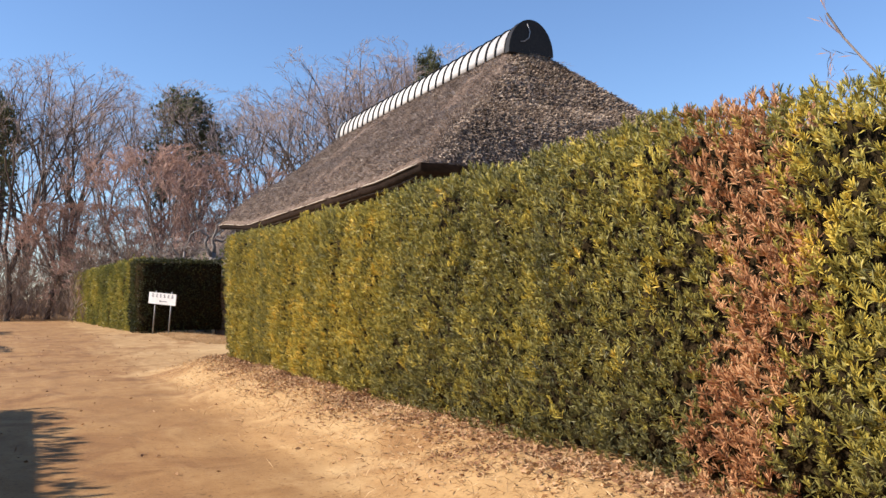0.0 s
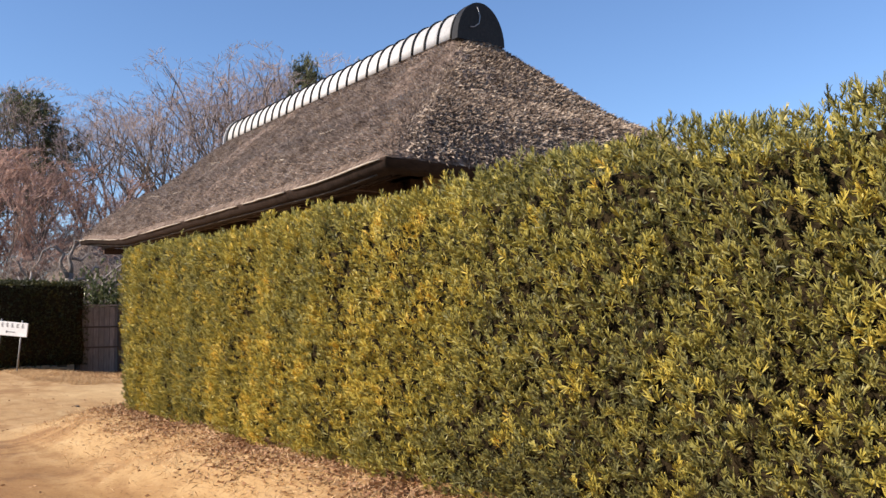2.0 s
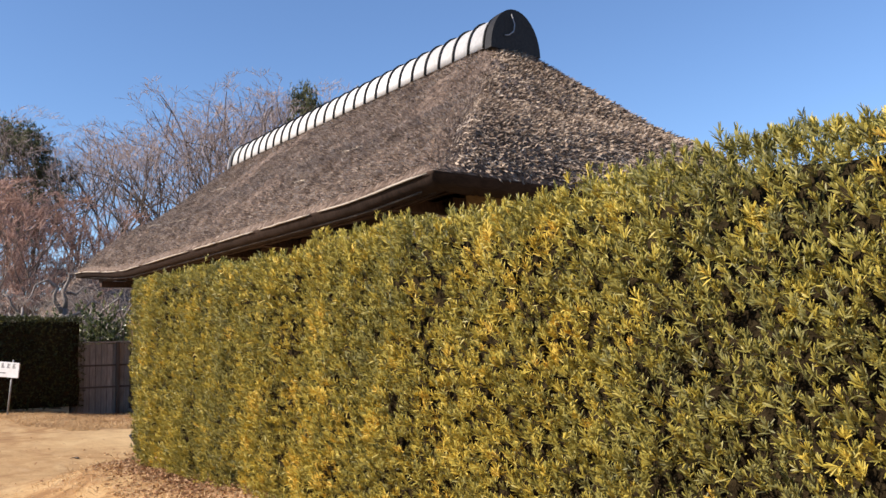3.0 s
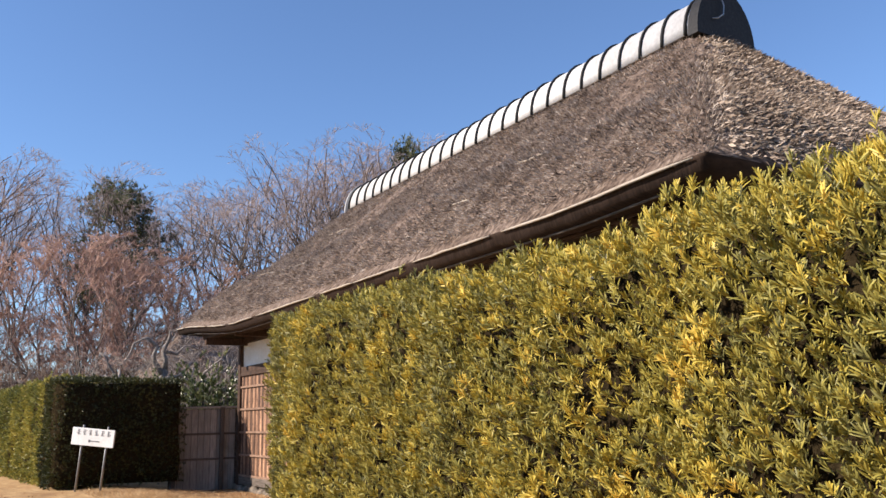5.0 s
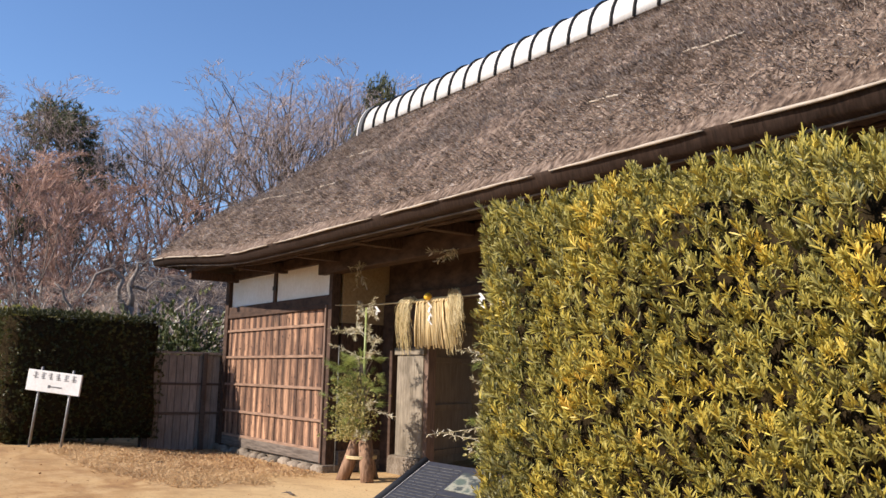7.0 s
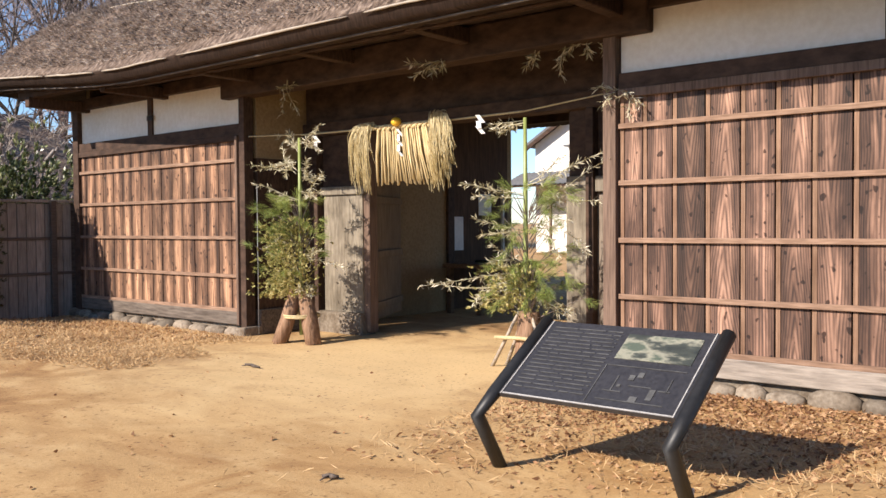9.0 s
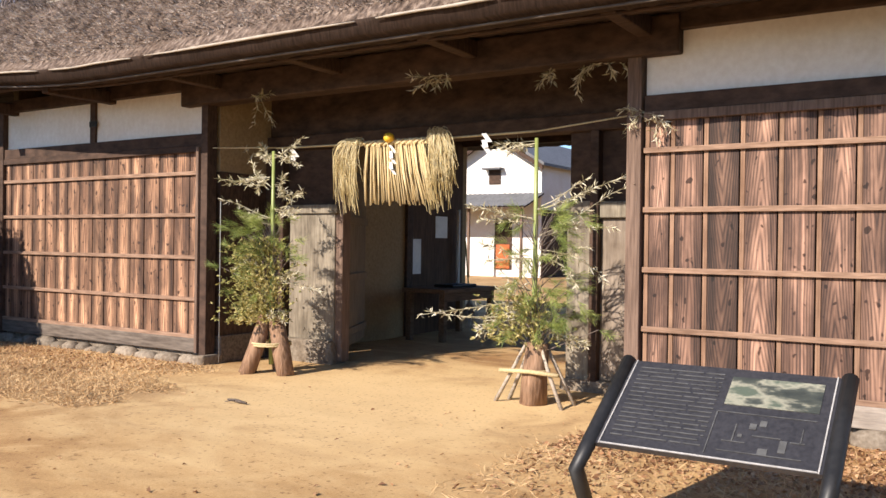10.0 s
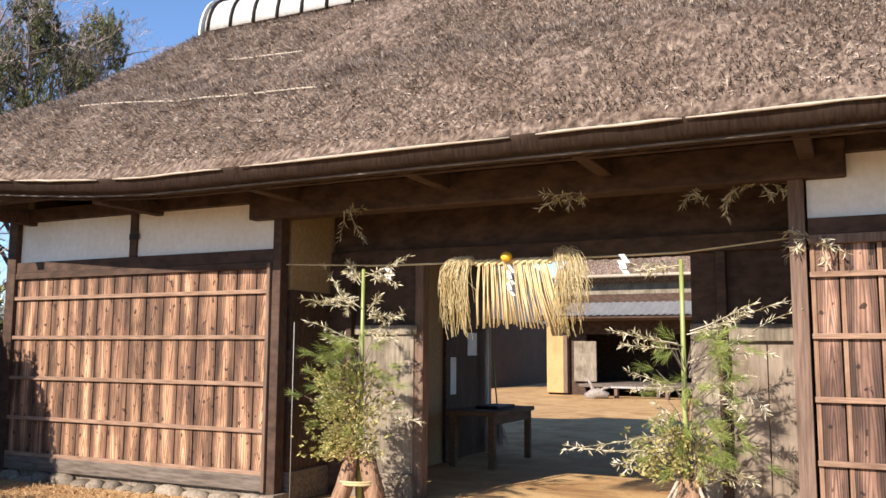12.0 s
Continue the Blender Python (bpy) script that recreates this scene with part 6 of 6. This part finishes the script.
# sticks lying on the trodden earth before the gate
for x, y, turn, ln in ((5.8, 23.36, 80, 0.28), (5.2, 26.9, 20, 0.14), (3.6, 19.8, 110, 0.10)):
    stick = thing("stick", "short dark fallen stick lying on the sandy earth", "stick", "fallen sticks", at=(x, y, float(ground_z(x, y)) + 0.016), turn=turn)
    part("twig", tube([(-ln / 2, 0, 0), (-ln * 0.1, 0.02, 0.006), (ln * 0.2, -0.01, 0.0), (ln / 2, 0.025, 0.004)], [0.010, 0.018, 0.016, 0.008], 6), WOOD_BARK, stick)
    part("side_twig", tube([(ln * 0.05, 0, 0.0), (ln * 0.12, 0.06, 0.01), (ln * 0.2, 0.11, 0.004)], [0.009, 0.007, 0.004], 5), WOOD_BARK, stick)

# ---- fallen leaves and dry grass ----
n = 15000
ly = RNG.uniform(1.0, 16.6, n)
lx = 2.75 + 0.75 * RNG.random(n) ** 0.5 + RNG.normal(scale=0.14, size=n) + 0.15 * np.sin(ly * 2.1)
heap = np.sin(lx * 7.0 + 2 * np.sin(ly * 2.3)) * np.sin(ly * 5.1 + lx * 3) + 0.9 * (lx - 2.9)
kept = RNG.random(n) < np.clip(0.62 + 0.6 * heap, 0.08, 1)
lx, ly = lx[kept], ly[kept]
m_ = 10000
lx2 = FRONT - 0.2 - np.minimum(np.abs(RNG.normal(scale=1.3, size=m_)), RNG.uniform(2.6, 3.6, m_))
ly2 = np.where(RNG.random(m_) < 0.78, RNG.uniform(15.5, 20.2, m_), RNG.uniform(26, 31, m_))
k_ = 900
LX, LY = np.concatenate([lx, lx2, RNG.uniform(-2.5, 7.2, k_)]), np.concatenate([ly, ly2, RNG.uniform(2, 31, k_)])
P = np.stack([LX, LY, ground_z(LX, LY) + 0.012], 1)
D = RNG.normal(size=(len(P), 3)) * np.array([1, 1, 0.25])
V, F = blades(P, D, RNG.uniform(0.03, 0.065, len(P)), RNG.uniform(0.012, 0.032, len(P)), 0.35)
ob = part("fallen_leaves", mesh_from("fallen_leaves", V, F), LITTER)
tagged(ob, "dry brown fallen leaves along hedge and wall", "fallen leaves", kind="stuff")
n = 62000
which = RNG.random(n) * 0.80
gx_ = np.where(which < 0.5, RNG.uniform(3.9, 7.45, n), np.where(which < 0.66, RNG.normal(5.6, 0.8, n), RNG.normal(2.9, 0.35, n)))
gy_ = np.where(which < 0.5, 24.0 + 6.2 * RNG.random(n) ** 1.4, np.where(which < 0.66, RNG.uniform(16.5, 20.3, n), RNG.uniform(1, 17, n)))
edge = 24.35 + 0.35 * np.sin(gx_ * 2.3) + 0.25 * np.sin(gx_ * 5.1) + 1.4 * sstep(5.9, 7.2, gx_) + 0.9 * sstep(4.8, 3.8, gx_)
keep = (gx_ < FRONT - 0.15) & ((gy_ > 20.5) | (gy_ < 16.5) | (gx_ < 3.6) | (RNG.random(n) < 0.4)) & ((gy_ < 22) | (gy_ > edge + RNG.normal(scale=0.12, size=n)))
gx_, gy_ = gx_[keep], gy_[keep]
P = np.stack([gx_, gy_, ground_z(gx_, gy_) - 0.003], 1)
D = RNG.normal(size=(len(P), 3)) * np.array([1, 1, 0.3]) + np.array([0, 0, 0.25])
V, F = blades(P, D, RNG.uniform(0.05, 0.13, len(P)), RNG.uniform(0.004, 0.009, len(P)), 0.2)
ob = part("dry_grass", mesh_from("dry_grass", V, F), DRY_GRASS)
tagged(ob, "trampled dry straw-coloured grass", "dry grass", kind="stuff")
